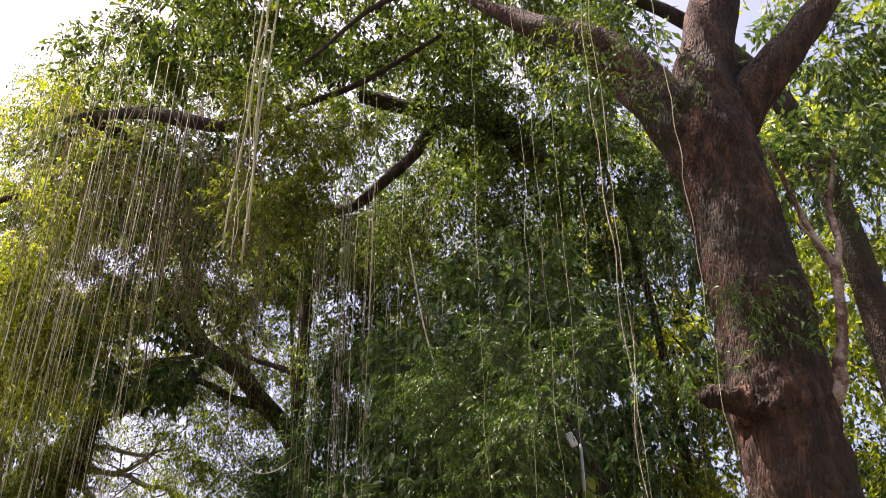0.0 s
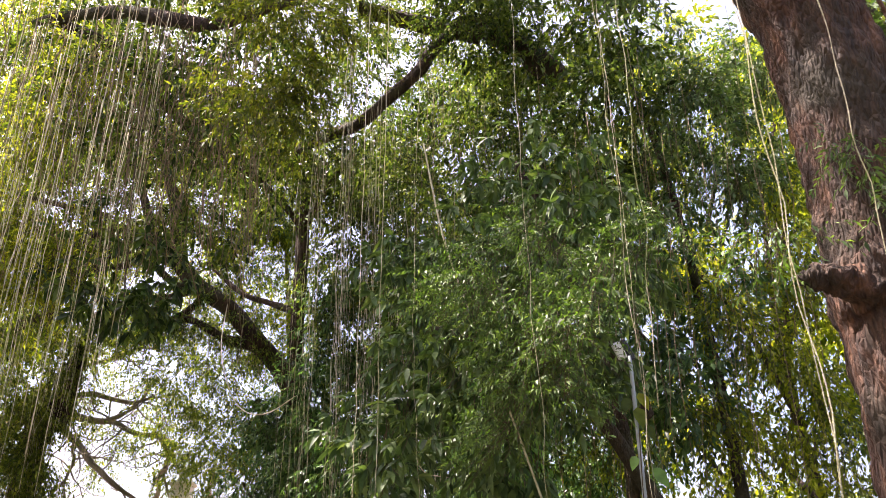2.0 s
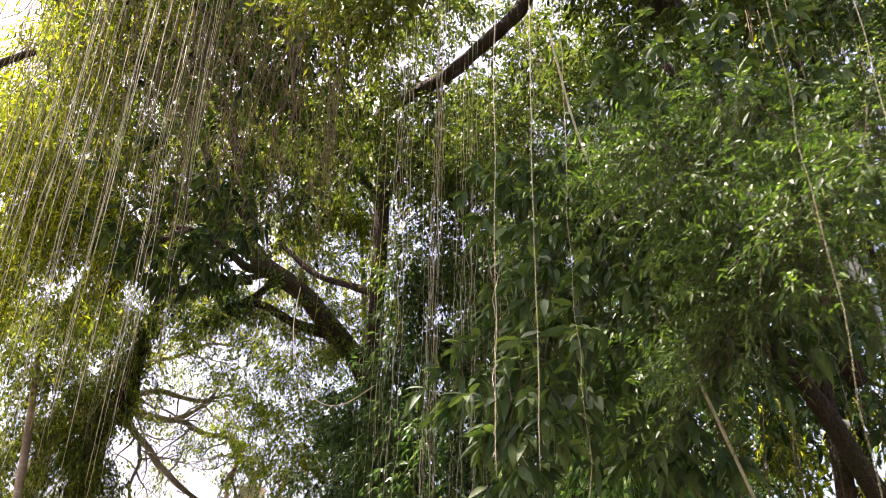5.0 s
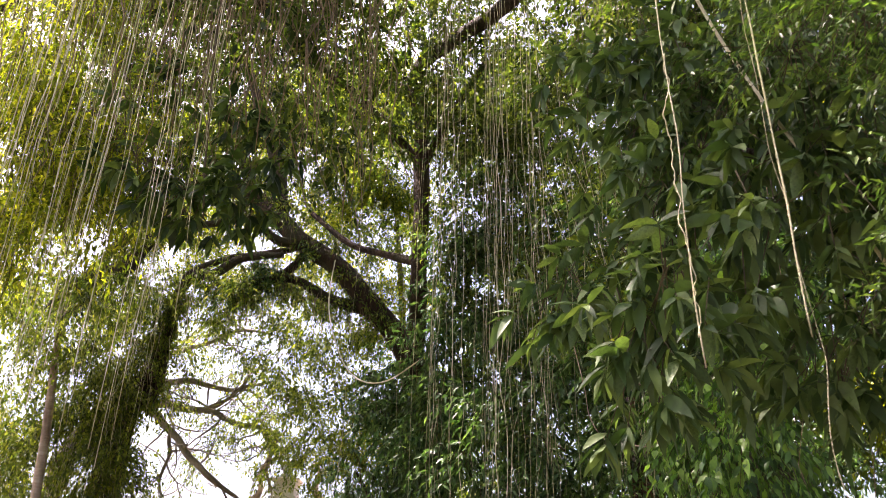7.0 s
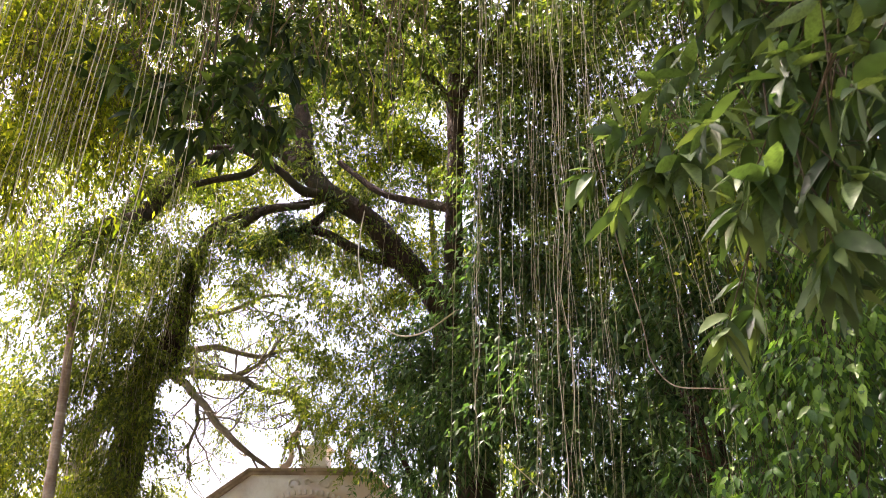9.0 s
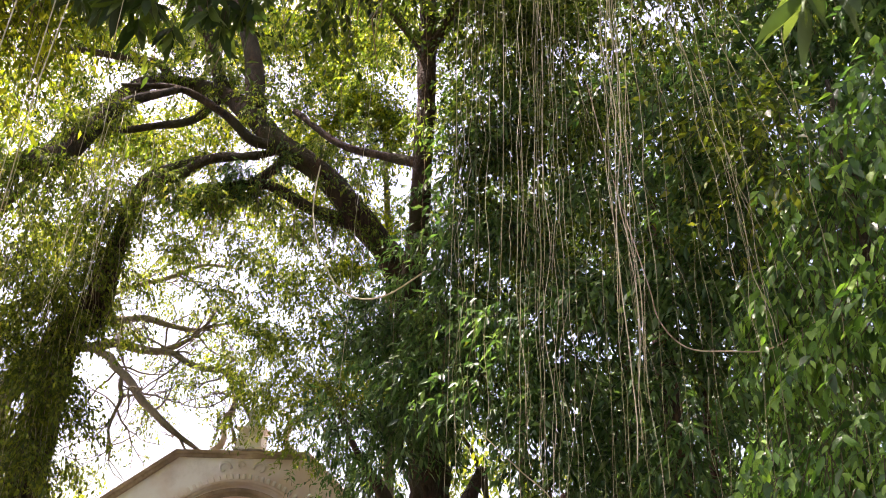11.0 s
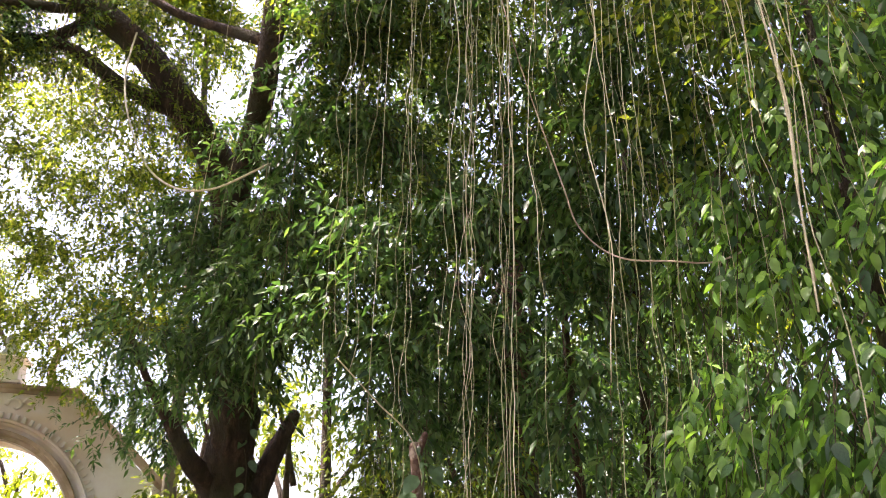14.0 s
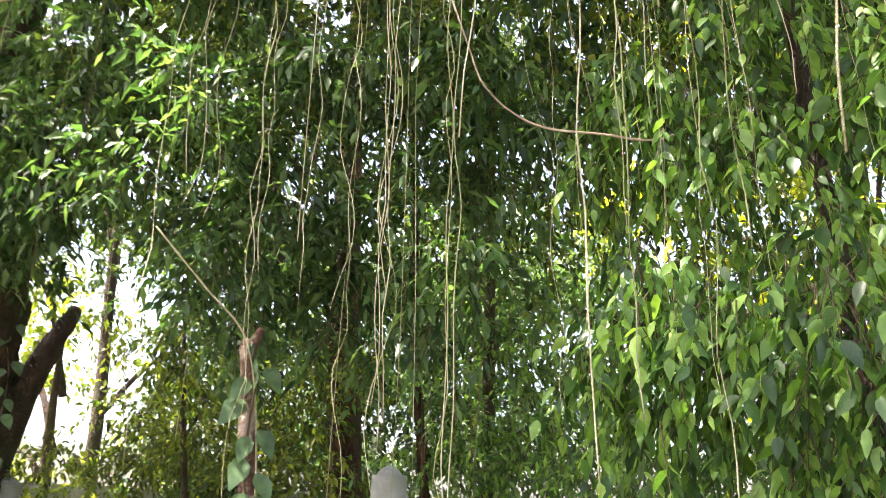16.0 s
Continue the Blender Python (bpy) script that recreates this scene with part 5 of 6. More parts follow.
foliage(feather_tree, [(0.5, 7.2, 3.5, 0.3, 0.2, 0.2), (0.7, 7, 3.5, 0.3, 0.2, 0.2), (0.3, 7.6, 3.5, 0.2, 0.1, 0.2), (0.6, 7, 3.1, 0.2, 0.1, 0.2), (0.3, 7.3, 3, 0.2, 0.1, 0.1), (0.9, 6.8, 3.7, 0.2, 0.1, 0.2), (0, 8.2, 4.3, 0.3, 0.2, 0.2), (0.3, 8, 4.3, 0.3, 0.2, 0.2), (0.7, 7.6, 4.5, 0.3, 0.2, 0.2)], (.052, .016), L_SPRAY, 0.6, per_twig=16, seed=72, droop=0.35, twig_len=0.35)
foliage(feather_tree, [(0.58, 7.8, 4.86, 0.28, 0.2, 0.14), (0.11, 7.8, 4.54, 0.28, 0.2, 0.14), (1.36, 7.8, 4.56, 0.28, 0.2, 0.14), (1.67, 7.8, 4.82, 0.28, 0.2, 0.14), (0.89, 7.4, 4.15, 0.28, 0.2, 0.14), (0.62, 7.4, 3.75, 0.28, 0.2, 0.14), (0.29, 7.4, 3.58, 0.28, 0.2, 0.14), (0.43, 7.4, 3.25, 0.28, 0.2, 0.14), (0.19, 7.4, 3.97, 0.28, 0.2, 0.14), (0.62, 7.4, 3.42, 0.28, 0.2, 0.14), (0.22, 7.4, 2.94, 0.28, 0.2, 0.14), (-0.05, 7.4, 4.10, 0.28, 0.2, 0.14)], (.046, .013), L_SPRAY, 0.8, per_twig=26, seed=73, droop=0.25, twig_len=0.42, sweep=(-1.1, -0.2, -0.5), gaps=-0.5)

# ---- large-leaved tree beside the path ----
mango = thing("tree", "tree with large drooping dark-green leaves", "tree", (1.75, 9.9, 0))
limb("trunk", [(1.75, 9.9, -0.1, .1), (1.68, 9.9, 2, .075), (1.65, 9.8, 3.4, .065), (1.2, 9.4, 5.2, .06), (0.6, 9.3, 6.4, .03)], M_DARK_BARK, mango)
limb("limb", [(2.0, 9.9, 2.6, .09), (1.2, 9.3, 3.6, .06), (0.4, 8.9, 4, .04), (-.3, 9, 4.3, .02)], M_DARK_BARK, mango)
limb("limb", [(1.9, 9.8, 3.6, .08), (1.1, 8.8, 4.6, .05), (.5, 8.4, 4.9, .03)], M_DARK_BARK, mango)
foliage(mango, [(0.3, 8.9, 4, 0.9, 0.7, 0.6), (-0.3, 9.2, 4.3, 0.6, 0.6, 0.5), (0.9, 8.4, 4.1, 0.8, 0.6, 0.6), (1.2, 9, 5.1, 0.9, 0.8, 0.7), (0.3, 9.4, 5.2, 0.9, 0.7, 0.7), (-0.4, 9.6, 5.4, 0.6, 0.6, 0.6), (0.9, 9.4, 6.2, 1, 0.8, 0.7), (0, 8.3, 3.5, 0.45, 0.4, 0.35), (0.5, 9.2, 3.3, 0.7, 0.6, 0.5)], (.16, .054), L_MANGO, 0.95, per_twig=9, twig_len=0.22, whorl=True, seed=85, droop=0.75, fine=True, singles=14, near=(-1.2, 6.5, 2.5))
foliage(mango, [(-0.79, 9, 3.64, 0.22, 0.2, 0.18), (-0.44, 9, 3.76, 0.24, 0.2, 0.2), (-0.58, 9, 3.95, 0.22, 0.2, 0.18), (-0.61, 8.4, 3.11, 0.2, 0.15, 0.16), (-0.8, 8.4, 2.97, 0.16, 0.12, 0.13), (-0.49, 8.4, 3.37, 0.2, 0.15, 0.16), (-0.94, 9, 3.34, 0.15, 0.12, 0.12), (-1.1, 9, 3.4, 0.2, 0.1, 0.1), (-1, 8.8, 3.3, 0.2, 0.1, 0.2), (-0.8, 8.6, 3.3, 0.2, 0.1, 0.2), (-0.7, 8.4, 2.9, 0.2, 0.1, 0.2), (-0.8, 9, 2.9, 0.1, 0.1, 0.1), (-0.7, 8.7, 2.9, 0.2, 0.1, 0.1), (-0.7, 8.2, 3.1, 0.1, 0.1, 0.1)], (.16, .054), L_MANGO, 0.95, per_twig=9, twig_len=0.22, whorl=True, seed=86, droop=0.75, fine=True, singles=10, near=(-1.2, 6.5, 2.5))

# ---- bright trees beyond the trunk ----
bright_tree = thing("tree", "sunlit tree hung with thin leafy stems", "tree", (4, 13, 0))
limb("trunk", [(4, 13, -0.1, .14), (3.9, 13, 4, .09), (3.6, 13, 8, .06), (3, 13, 11, .03)], M_DARK_BARK, bright_tree)
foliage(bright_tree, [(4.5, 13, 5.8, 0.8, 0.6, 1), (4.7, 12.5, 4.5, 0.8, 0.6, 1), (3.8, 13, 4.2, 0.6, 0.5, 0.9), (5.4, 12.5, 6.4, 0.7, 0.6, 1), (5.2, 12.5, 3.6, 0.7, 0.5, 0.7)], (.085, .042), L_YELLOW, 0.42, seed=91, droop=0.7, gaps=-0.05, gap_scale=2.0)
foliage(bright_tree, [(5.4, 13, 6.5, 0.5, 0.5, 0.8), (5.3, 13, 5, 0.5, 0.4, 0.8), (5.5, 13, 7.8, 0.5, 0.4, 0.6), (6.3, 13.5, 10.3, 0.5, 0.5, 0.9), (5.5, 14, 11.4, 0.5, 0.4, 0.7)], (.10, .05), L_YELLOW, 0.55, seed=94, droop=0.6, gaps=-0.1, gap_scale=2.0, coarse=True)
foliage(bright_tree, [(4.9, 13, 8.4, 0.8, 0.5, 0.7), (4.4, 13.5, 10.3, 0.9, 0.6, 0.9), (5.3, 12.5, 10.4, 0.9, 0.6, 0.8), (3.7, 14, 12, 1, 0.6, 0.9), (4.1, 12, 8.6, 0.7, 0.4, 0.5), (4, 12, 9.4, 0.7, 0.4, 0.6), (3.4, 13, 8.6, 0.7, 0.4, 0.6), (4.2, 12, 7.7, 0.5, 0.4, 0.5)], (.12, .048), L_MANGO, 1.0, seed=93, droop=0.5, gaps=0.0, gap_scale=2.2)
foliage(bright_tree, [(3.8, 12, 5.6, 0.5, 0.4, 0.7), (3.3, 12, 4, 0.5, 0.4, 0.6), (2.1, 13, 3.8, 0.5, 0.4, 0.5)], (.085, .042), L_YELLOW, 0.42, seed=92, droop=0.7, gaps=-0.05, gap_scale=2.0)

# ---- climber with bright leaves ----
ivy = thing("climbing_plant", "bright green leafy climber covering a tree beside the path", "plant", (0.8, 13.2, 0))
limb("stem", [(0.8, 13.2, -0.1, .09), (0.8, 13.2, 2, .06), (0.75, 13.3, 4, .045), (0.7, 13.3, 6, .02)], M_DARK_BARK, ivy)
foliage(ivy, [(0.45, 12.9, 2.2, 0.6, 0.8, 0.9), (0.5, 13.4, 3.4, 0.6, 0.9, 0.8), (0.5, 13.9, 2.6, 0.6, 0.8, 1), (0.6, 13.2, 4.7, 0.6, 0.8, 0.8), (0.5, 12.2, 3.2, 0.5, 0.6, 0.9), (0.4, 12.3, 1.8, 0.5, 0.6, 0.9), (0.5, 14.1, 4.1, 0.5, 0.7, 0.8), (0.7, 12, 4.6, 0.5, 0.6, 0.7)], (.102, .053), L_IVY, 1.0, per_twig=9, twig_len=0.3, gaps=-0.05, gap_scale=2.2, seed=101, droop=1.1, fine=True, singles=18, near=(-2.8, 11, 2.5))
foliage(ivy, [(0.6, 14.2, 4.5, 0.4, 0.3, 0.3), (0.8, 13.6, 4.4, 0.4, 0.2, 0.3), (0.7, 13, 3.7, 0.3, 0.2, 0.3), (-0, 13.3, 2.5, 0.3, 0.2, 0.2), (0, 12.8, 2.3, 0.2, 0.2, 0.3), (-0.1, 13.8, 2.8, 0.2, 0.2, 0.3), (-0.1, 13.6, 2.1, 0.3, 0.2, 0.2), (-0, 13, 1.9, 0.3, 0.2, 0.2), (0.2, 14.4, 3.7, 0.2, 0.2, 0.3), (1.4, 13.6, 3.4, 0.2, 0.2, 0.3, 0.6), (1.4, 14, 3.3, 0.2, 0.1, 0.1), (-0, 14.3, 2.4, 0.2, 0.2, 0.3)], (.108, .056), L_IVY, 1.0, per_twig=9, twig_len=0.3, gaps=-0.05, gap_scale=2.2, seed=102, droop=1.1, fine=True, singles=12, near=(-2.8, 11, 2.5))

shrubs = thing("tree", "leafy tree behind the climber", "tree", (1.6, 18.3, 0))
limb("trunk", [(1.6, 18.3, -0.1, .1), (1.6, 18.2, 3, .07), (1.5, 18, 7, .05), (1.4, 18, 10, .03)], M_DARK_BARK, shrubs)
foliage(shrubs, [(1.6, 18, 3.4, 0.6, 0.4, 0.5), (1, 18, 2.5, 0.5, 0.3, 0.5), (1.7, 17.5, 2.4, 0.6, 0.4, 0.5), (1.7, 18, 4.8, 0.6, 0.4, 0.6, 0.7), (1.4, 18, 5.9, 0.5, 0.4, 0.7, 0.7), (1.5, 17, 6.4, 0.6, 0.4, 0.6, 0.7), (1.4, 16.5, 3.4, 0.4, 0.3, 0.5, 0.7), (0.9, 18, 2, 0.5, 0.3, 0.3), (4.5, 17, 6.2, 0.9, 0.5, 0.6, 0.35), (3.8, 17, 4.6, 0.4, 0.3, 0.4, 0.3), (1.5, 16, 2.1, 0.6, 0.3, 0.3)], (.10, .05), L_IVY, 0.75, seed=111, droop=0.6)
hedge = thing("tree", "low leafy tree near the banyan trunk", "tree", (-1, 20, 0))
limb("trunk", [(-1, 20, -0.1, .06), (-1.1, 20, 1.5, .04), (-1.3, 20, 3, .03), (-1.4, 20, 4, .015)], M_DARK_BARK, hedge)
foliage(hedge, [(0.2, 23, 2.4, 0.8, 0.5, 0.8), (1.2, 22.5, 3, 0.8, 0.5, 0.8), (1.8, 22, 2.4, 0.7, 0.4, 0.6), (2.8, 22, 3.4, 0.8, 0.6, 0.8), (3.2, 21, 2.7, 0.7, 0.5, 0.7), (3.6, 20, 3.4, 0.7, 0.6, 0.9), (3.7, 19, 2.5, 0.6, 0.5, 0.6), (-0.6, 24, 2.4, 0.8, 0.5, 0.5), (2.7, 23, 4.2, 0.8, 0.5, 0.8), (3.4, 22, 4.9, 0.8, 0.6, 0.8), (3.2, 20, 5.1, 0.7, 0.5, 0.7), (3.6, 19, 5.2, 0.5, 0.4, 0.7), (3.8, 18, 3.7, 0.6, 0.5, 0.8), (4, 17, 2.5, 0.7, 0.4, 0.5)], (.13, .05), L_LANCE, 0.95, seed=113, droop=0.5, coarse=True)
foliage(hedge, [(-1.1, 20, 2.6, 0.7, 0.4, 0.4), (-1.5, 21, 2.4, 0.7, 0.4, 0.4), (-0.4, 19.5, 2.5, 0.5, 0.3, 0.5), (-1.4, 19.5, 3.2, 0.4, 0.3, 0.5, 0.7), (-0.1, 19, 3.1, 0.4, 0.3, 0.6, 0.8), (-2.4, 22, 2.4, 0.6, 0.3, 0.3, 0.7), (-0.1, 19, 2.2, 0.4, 0.2, 0.4)], (.10, .045), L_FICUS, 0.9, seed=112, droop=0.5)

# ---- aerial roots of the banyan ----
rr = np.random.default_rng(5)


def hang(x, y, z0, z1, radius=0.007, mat=None, sway=0.03, lean=(0, 0), label=""):
    v, f = tube(spline(root_run(x, y, z0, z1, radius * 0.44, rr, sway, lean, 44), 2), 6)
    return big_mesh("aerial_root", v, f, mat or M_ROOT, banyan, label)


# pairs and bundles that hang free over the path
for x, y, z0, z1, r in ((0.97, 4.05, 9.5, 1.2, .007), (1.0, 4.1, 9.5, 1.3, .006), (1.25, 7.25, 9, 1.5, .007), (0.46, 3.97, 9, 2.2, .005), (0.75, 5.6, 9, 1.9, .005), (0.3, 6.2, 9.5, 2.0, .005)):
    hang(x, y, z0, z1, r)
for x, z1, dx in ((-0.43, 2.63, -0.18), (-0.666, 2.59, 0.116), (-0.55, 2.68, 0.0)):
    hang(x, 1.95, 8.2, z1, .012, sway=0.008, lean=(dx, 0))
hang(1.56, 4.43, 8.0, 2.66, .008, lean=(0.03, 0))
hang(-1.0, 3.45, 7.5, 3.4, .009)
hang(-1.03, 3.5, 7.5, 3.5, .008)
hang(-1.1, 3.5, 7.4, 3.5, .008)
hang(-0.85, 6.98, 7.5, 2.27, .007, sway=0.010)
hang(-0.85, 6.99, 3.3, 2.34, .004)
hang(-0.68, 6.69, 7.0, 2.24, .007, sway=0.010)
hang(-0.42, 7.4, 6.5, 2.0, .004)
for k, (dx, dy, z1, r) in enumerate(((0, 0, 2.2, .010), (.03, .04, 2.3, .009), (-.03, .02, 2.9, .007), (.05, -.03, 2.6, .006), (.09, .03, 1.9, .005))):
    hang(-1.55 + dx, 10.88 + dy, 9.8, z1, r)
for k in range(4):
    hang(-2.0 + 0.1 * rr.normal(), 11.6 + 0.35 * rr.normal(), 9.6, 1.2 + rr.random() * 1.6, .005 + .003 * rr.random())
for k in range(4):
    hang(-1.25 + 0.07 * rr.normal(), 12.2 + 0.2 * rr.normal(), 9.6, 1.2 + rr.random() * 1.4, .006 + .003 * rr.random())
for x, y, z1 in ((-1.5, 14.75, 1.3), (-1.64, 14.98, 2.74), (-1.82, 15.1, 2.95), (-1.55, 14.6, 2.65), (-2.4, 14, 2.85), (-2.44, 14.05, 3.0), (-2.36, 13.96, 2.8), (-1.3, 14.4, 1.4), (-1.1, 14.3, 1.6), (-2.07, 14.5, 2.0), (-2.5, 14.6, 1.8), (-1.95, 15.3, 1.5)):
    hang(x, y, 10.5, z1, .0075, sway=0.06)
for k in range(4):
    hang(-1.74 + 0.05 * rr.normal(), 13.4 + 0.06 * rr.normal(), 10.5, 1.7 + 0.8 * rr.random(), .007)
for x, y, z0, z1, dx, r in ((-1.25, 12.5, 9.5, 2.9, 0.05, .007), (-1.0, 12.2, 7.6, 3.6, 0.38, .007), (-1.0, 12.0, 6.6, 4.0, 0.8, .006), (-0.7, 12.3, 6.7, 4.2, 0.95, .006), (-0.78, 12.6, 7.6, 3.3, 0.42, .008), (-1.1, 12.1, 6.6, 3.6, 0.72, .005)):
    hang(x, y, z0, z1, r, lean=(dx, 0), sway=0.025)
hang(-1.7, 13, 9, 1.0, .008)
hang(-1.68, 13.02, 9, 1.0, .007)
# roots leaning over to the climber
for x, y, dx, z0, z1 in ((-1.5, 13.2, 1.1, 7, 3.2), (-1.2, 12.6, .9, 6.8, 3.4), (-1.6, 13.6, .9, 7, 3.0), (-1.0, 12.2, 1.0, 6.6, 3.0), (-1.9, 12.8, .9, 7.2, 3.2), (-0.9, 13.4, .7, 7, 3.4), (-1.3, 11.6, .9, 6.2, 3.1), (-0.7, 12.9, .8, 6.6, 2.6)):
    hang(x, y, z0, z1, .0038, lean=(dx, 0.2), sway=0.03)
for x, y in ((-0.05, 12.9), (0.1, 13.6), (-0.1, 13.2), (0.2, 12.4), (-0.15, 14.2), (-0.12, 14.0)):
    hang(x - 0.2, y, 8, 2 + rr.random(), .006)


def rope(points, mat, label, r=0.012):
    v, f = tube(spline([(*p, r) for p in points], 8), 7, 0.06)
    return big_mesh("aerial_root", v, f, mat, banyan, label)


rope([(-0.42, 8.9, 6.4), (-0.23, 8.85, 5.3), (0.02, 8.75, 4.4), (0.33, 8.6, 3.45), (0.6, 8.5, 2.55), (0.85, 8.45, 1.7), (1.0, 8.45, 0.9)], M_ROOT, "slanting pale root like a rope", .010)
rope([(-1.1, 15.4, 7.6), (-0.96, 15.2, 6.5), (-0.87, 15, 5.76), (-0.7, 14.7, 4.66), (-0.66, 14.5, 4.2), (-0.51, 14.2, 3.85), (-0.24, 13.9, 3.72), (0.05, 13.75, 3.7), (0.4, 13.6, 3.9)], M_PALE_BARK, "looping brown liana", .0065)
rope([(-5.2, 19.4, 9.6), (-5.0, 18.2, 7.4), (-4.6, 17.8, 6.2), (-4.2, 17.6, 5.7), (-3.7, 17.4, 5.6), (-3.1, 17.2, 5.9)], M_ROOT, "looping pale root", .012)
rope([(-2.3, 16.2, 3.5), (-1.9, 16.3, 3.15), (-1.55, 16.42, 2.85), (-1.42, 16.42, 2.3), (-1.36, 16.4, 1.5), (-1.3, 16.4, 0.1)], M_ROOT, "pale root running down beside a cut stem", .007)


def curtain(count, box, top, bottom, radius, mat, label, lean=0.0, sway=0.03):
    (x0, x1), (y0, y1) = box
    runs = []
    for _ in range(count):
        runs.append(root_run(x0 + (x1 - x0) * rr.random(), y0 + (y1 - y0) * rr.random(), top[0] + (top[1] - top[0]) * rr.random(), bottom[0] + (bottom[1] - bottom[0]) * rr.random() ** 1.3,
                             radius * (0.25 + 0.35 * rr.random()), rr, sway, (lean * rr.normal(), lean * rr.normal()), 10))
    root_curtain(banyan, runs, mat, label)


curtain(60, ((-6.2, -4.0), (9.0, 11.2)), (6.5, 11), (2.6, 6.0), .010, M_ROOT, "curtain of pale hanging roots")
curtain(22, ((-7.2, -5.4), (11, 13)), (8, 10), (3.5, 6), .006, M_ROOT, "curtain of pale hanging roots")
curtain(340, ((-6.8, -2.6), (10.2, 12.4)), (8.0, 10.8), (5.4, 9.2), .015, M_ROOT_DARK, "tangle of brown roots under a branch", 0.2, 0.12)
curtain(90, ((-2.6, 2.3), (13.4, 14.8)), (9.8, 12.6), (6.5, 10), .007, M_ROOT_DARK, "brown roots under the sawn branch")
curtain(14, ((-3.6, -1.2), (13, 17)), (9.5, 11.5), (5.5, 9.5), .006, M_ROOT_DARK, "brown roots under a branch", 0.05, 0.05)
curtain(5, ((-2.6, -0.9), (12.4, 15.6)), (8, 10.5), (1.2, 4.5), .0055, M_ROOT, "curtain of pale hanging roots", 0, 0.05)
curtain(6, ((-3.4, -1.8), (11, 14.5)), (7.5, 10), (1.5, 5), .0045, M_ROOT, "curtain of thin hanging roots")
curtain(6, ((-3.3, -2.6), (16.6, 18)), (8.5, 11), (3, 7.5), .008, M_ROOT_DARK, "roots hanging along the upright stem", 0.06, 0.05)
curtain(26, ((-8.6, -7.2), (16.2, 18)), (7.5, 9.4), (4.6, 7), .007, M_ROOT, "roots hanging from the arched limb", 0.15, 0.06)
curtain(30, ((-8.6, -4.2), (18.4, 19.4)), (7.6, 10.2), (6, 9), .006, M_ROOT_DARK, "roots hanging from the big limb", 0.05, 0.05)
curtain(46, ((-10.3, -8.9), (18.7, 19.6)), (4, 7.4), (0.6, 5), .011, M_ROOT, "roots over the left trunk", 0.2, 0.05)
curtain(8, ((-3.6, 0.6), (16, 18.5)), (7, 11), (1, 6), .006, M_ROOT, "thin roots in the crown", 0.05, 0.05)
curtain(30, ((2.2, 4.6), (10.5, 13)), (7, 10), (1, 5), .009, M_ROOT_DARK, "thin dark stems hanging beyond the trunk", 0.2, 0.06)
curtain(16, ((0.3, 1.8), (8.6, 11)), (5, 8), (1, 4), .007, M_ROOT_DARK, "thin dark stems behind the large leaves", 0.15, 0.06)
curtain(16, ((-0.2, 1.6), (15, 18)), (6, 10), (1, 5), .010, M_ROOT_DARK, "dark hanging stems behind the climber", 0.15, 0.05)

# ---- gateway ----
gate = thing("gateway", "white plastered arched gateway with a stained tan cornice", "gate", (-7.85, 26, 0))
GX = -7.85


def gate_shell():
    """The gabled wall with its arch cut through."""
    y0, y1 = -0.45, 0.45
    outer = [(-5.2, 0), (-5.2, 2.3), (-3.64, 3.4), (-1.5, 4.95), (1.45, 4.95), (3.1, 3.4), (4.9, 2.2), (4.9, 0)]
    r, cz = 1.75, 2.35
    arch = [(r, 0)] + [(r * math.cos(a), cz + r * math.sin(a)) for a in np.linspace(0, math.pi, 25)] + [(-r, 0)]
    bm = bmesh.new()
    top = lambda x: float(np.interp(x, [-5.2, -3.64, -1.5, 1.45, 3.1, 4.9], [2.3, 3.4, 4.95, 4.95, 3.4, 2.2]))
    xs = sorted(set([-5.2, -3.64, -1.5, 1.45, 3.1, 4.9] + [p[0] for p in arch]))
    low = lambda x: 0.0 if abs(x) >= r - 1e-6 else cz + math.sqrt(max(0, r * r - x * x))
    for x0, x1 in zip(xs, xs[1:]):
        if x1 - x0 < 1e-5:
            continue
        mid = 0.5 * (x0 + x1)
        b0, b1 = (0.0, 0.0) if abs(mid) > r else (low(x0) if abs(x0) < r - 1e-6 else cz, low(x1) if abs(x1) < r - 1e-6 else cz)
        q = [(x0, b0), (x1, b1), (x1, top(x1)), (x0, top(x0))]
        f = [bm.verts.new((x, y0, z)) for x, z in q]
        g = [bm.verts.new((x, y1, z)) for x, z in q]
        bm.faces.new(f)
        bm.faces.new(g[::-1])
        bm.faces.new((f[3], f[2], g[2], g[3]))
        bm.faces.new((f[1], f[0], g[0], g[1]))
    for x in (-r, r):
        bm.faces.new([bm.verts.new(c) for c in ((x, y0, 0), (x, y1, 0), (x, y1, cz), (x, y0, cz))])
    for x, h in ((-5.2, 2.3), (4.9, 2.2)):
        bm.faces.new([bm.verts.new(c) for c in ((x, y0, 0), (x, y1, 0), (x, y1, h), (x, y0, h))])
    bmesh.ops.remove_doubles(bm, verts=bm.verts[:], dist=1e-4)
    bmesh.ops.recalc_face_normals(bm, faces=bm.faces[:])
    part("wall", bm, M_PLASTER, gate)


gate_shell()


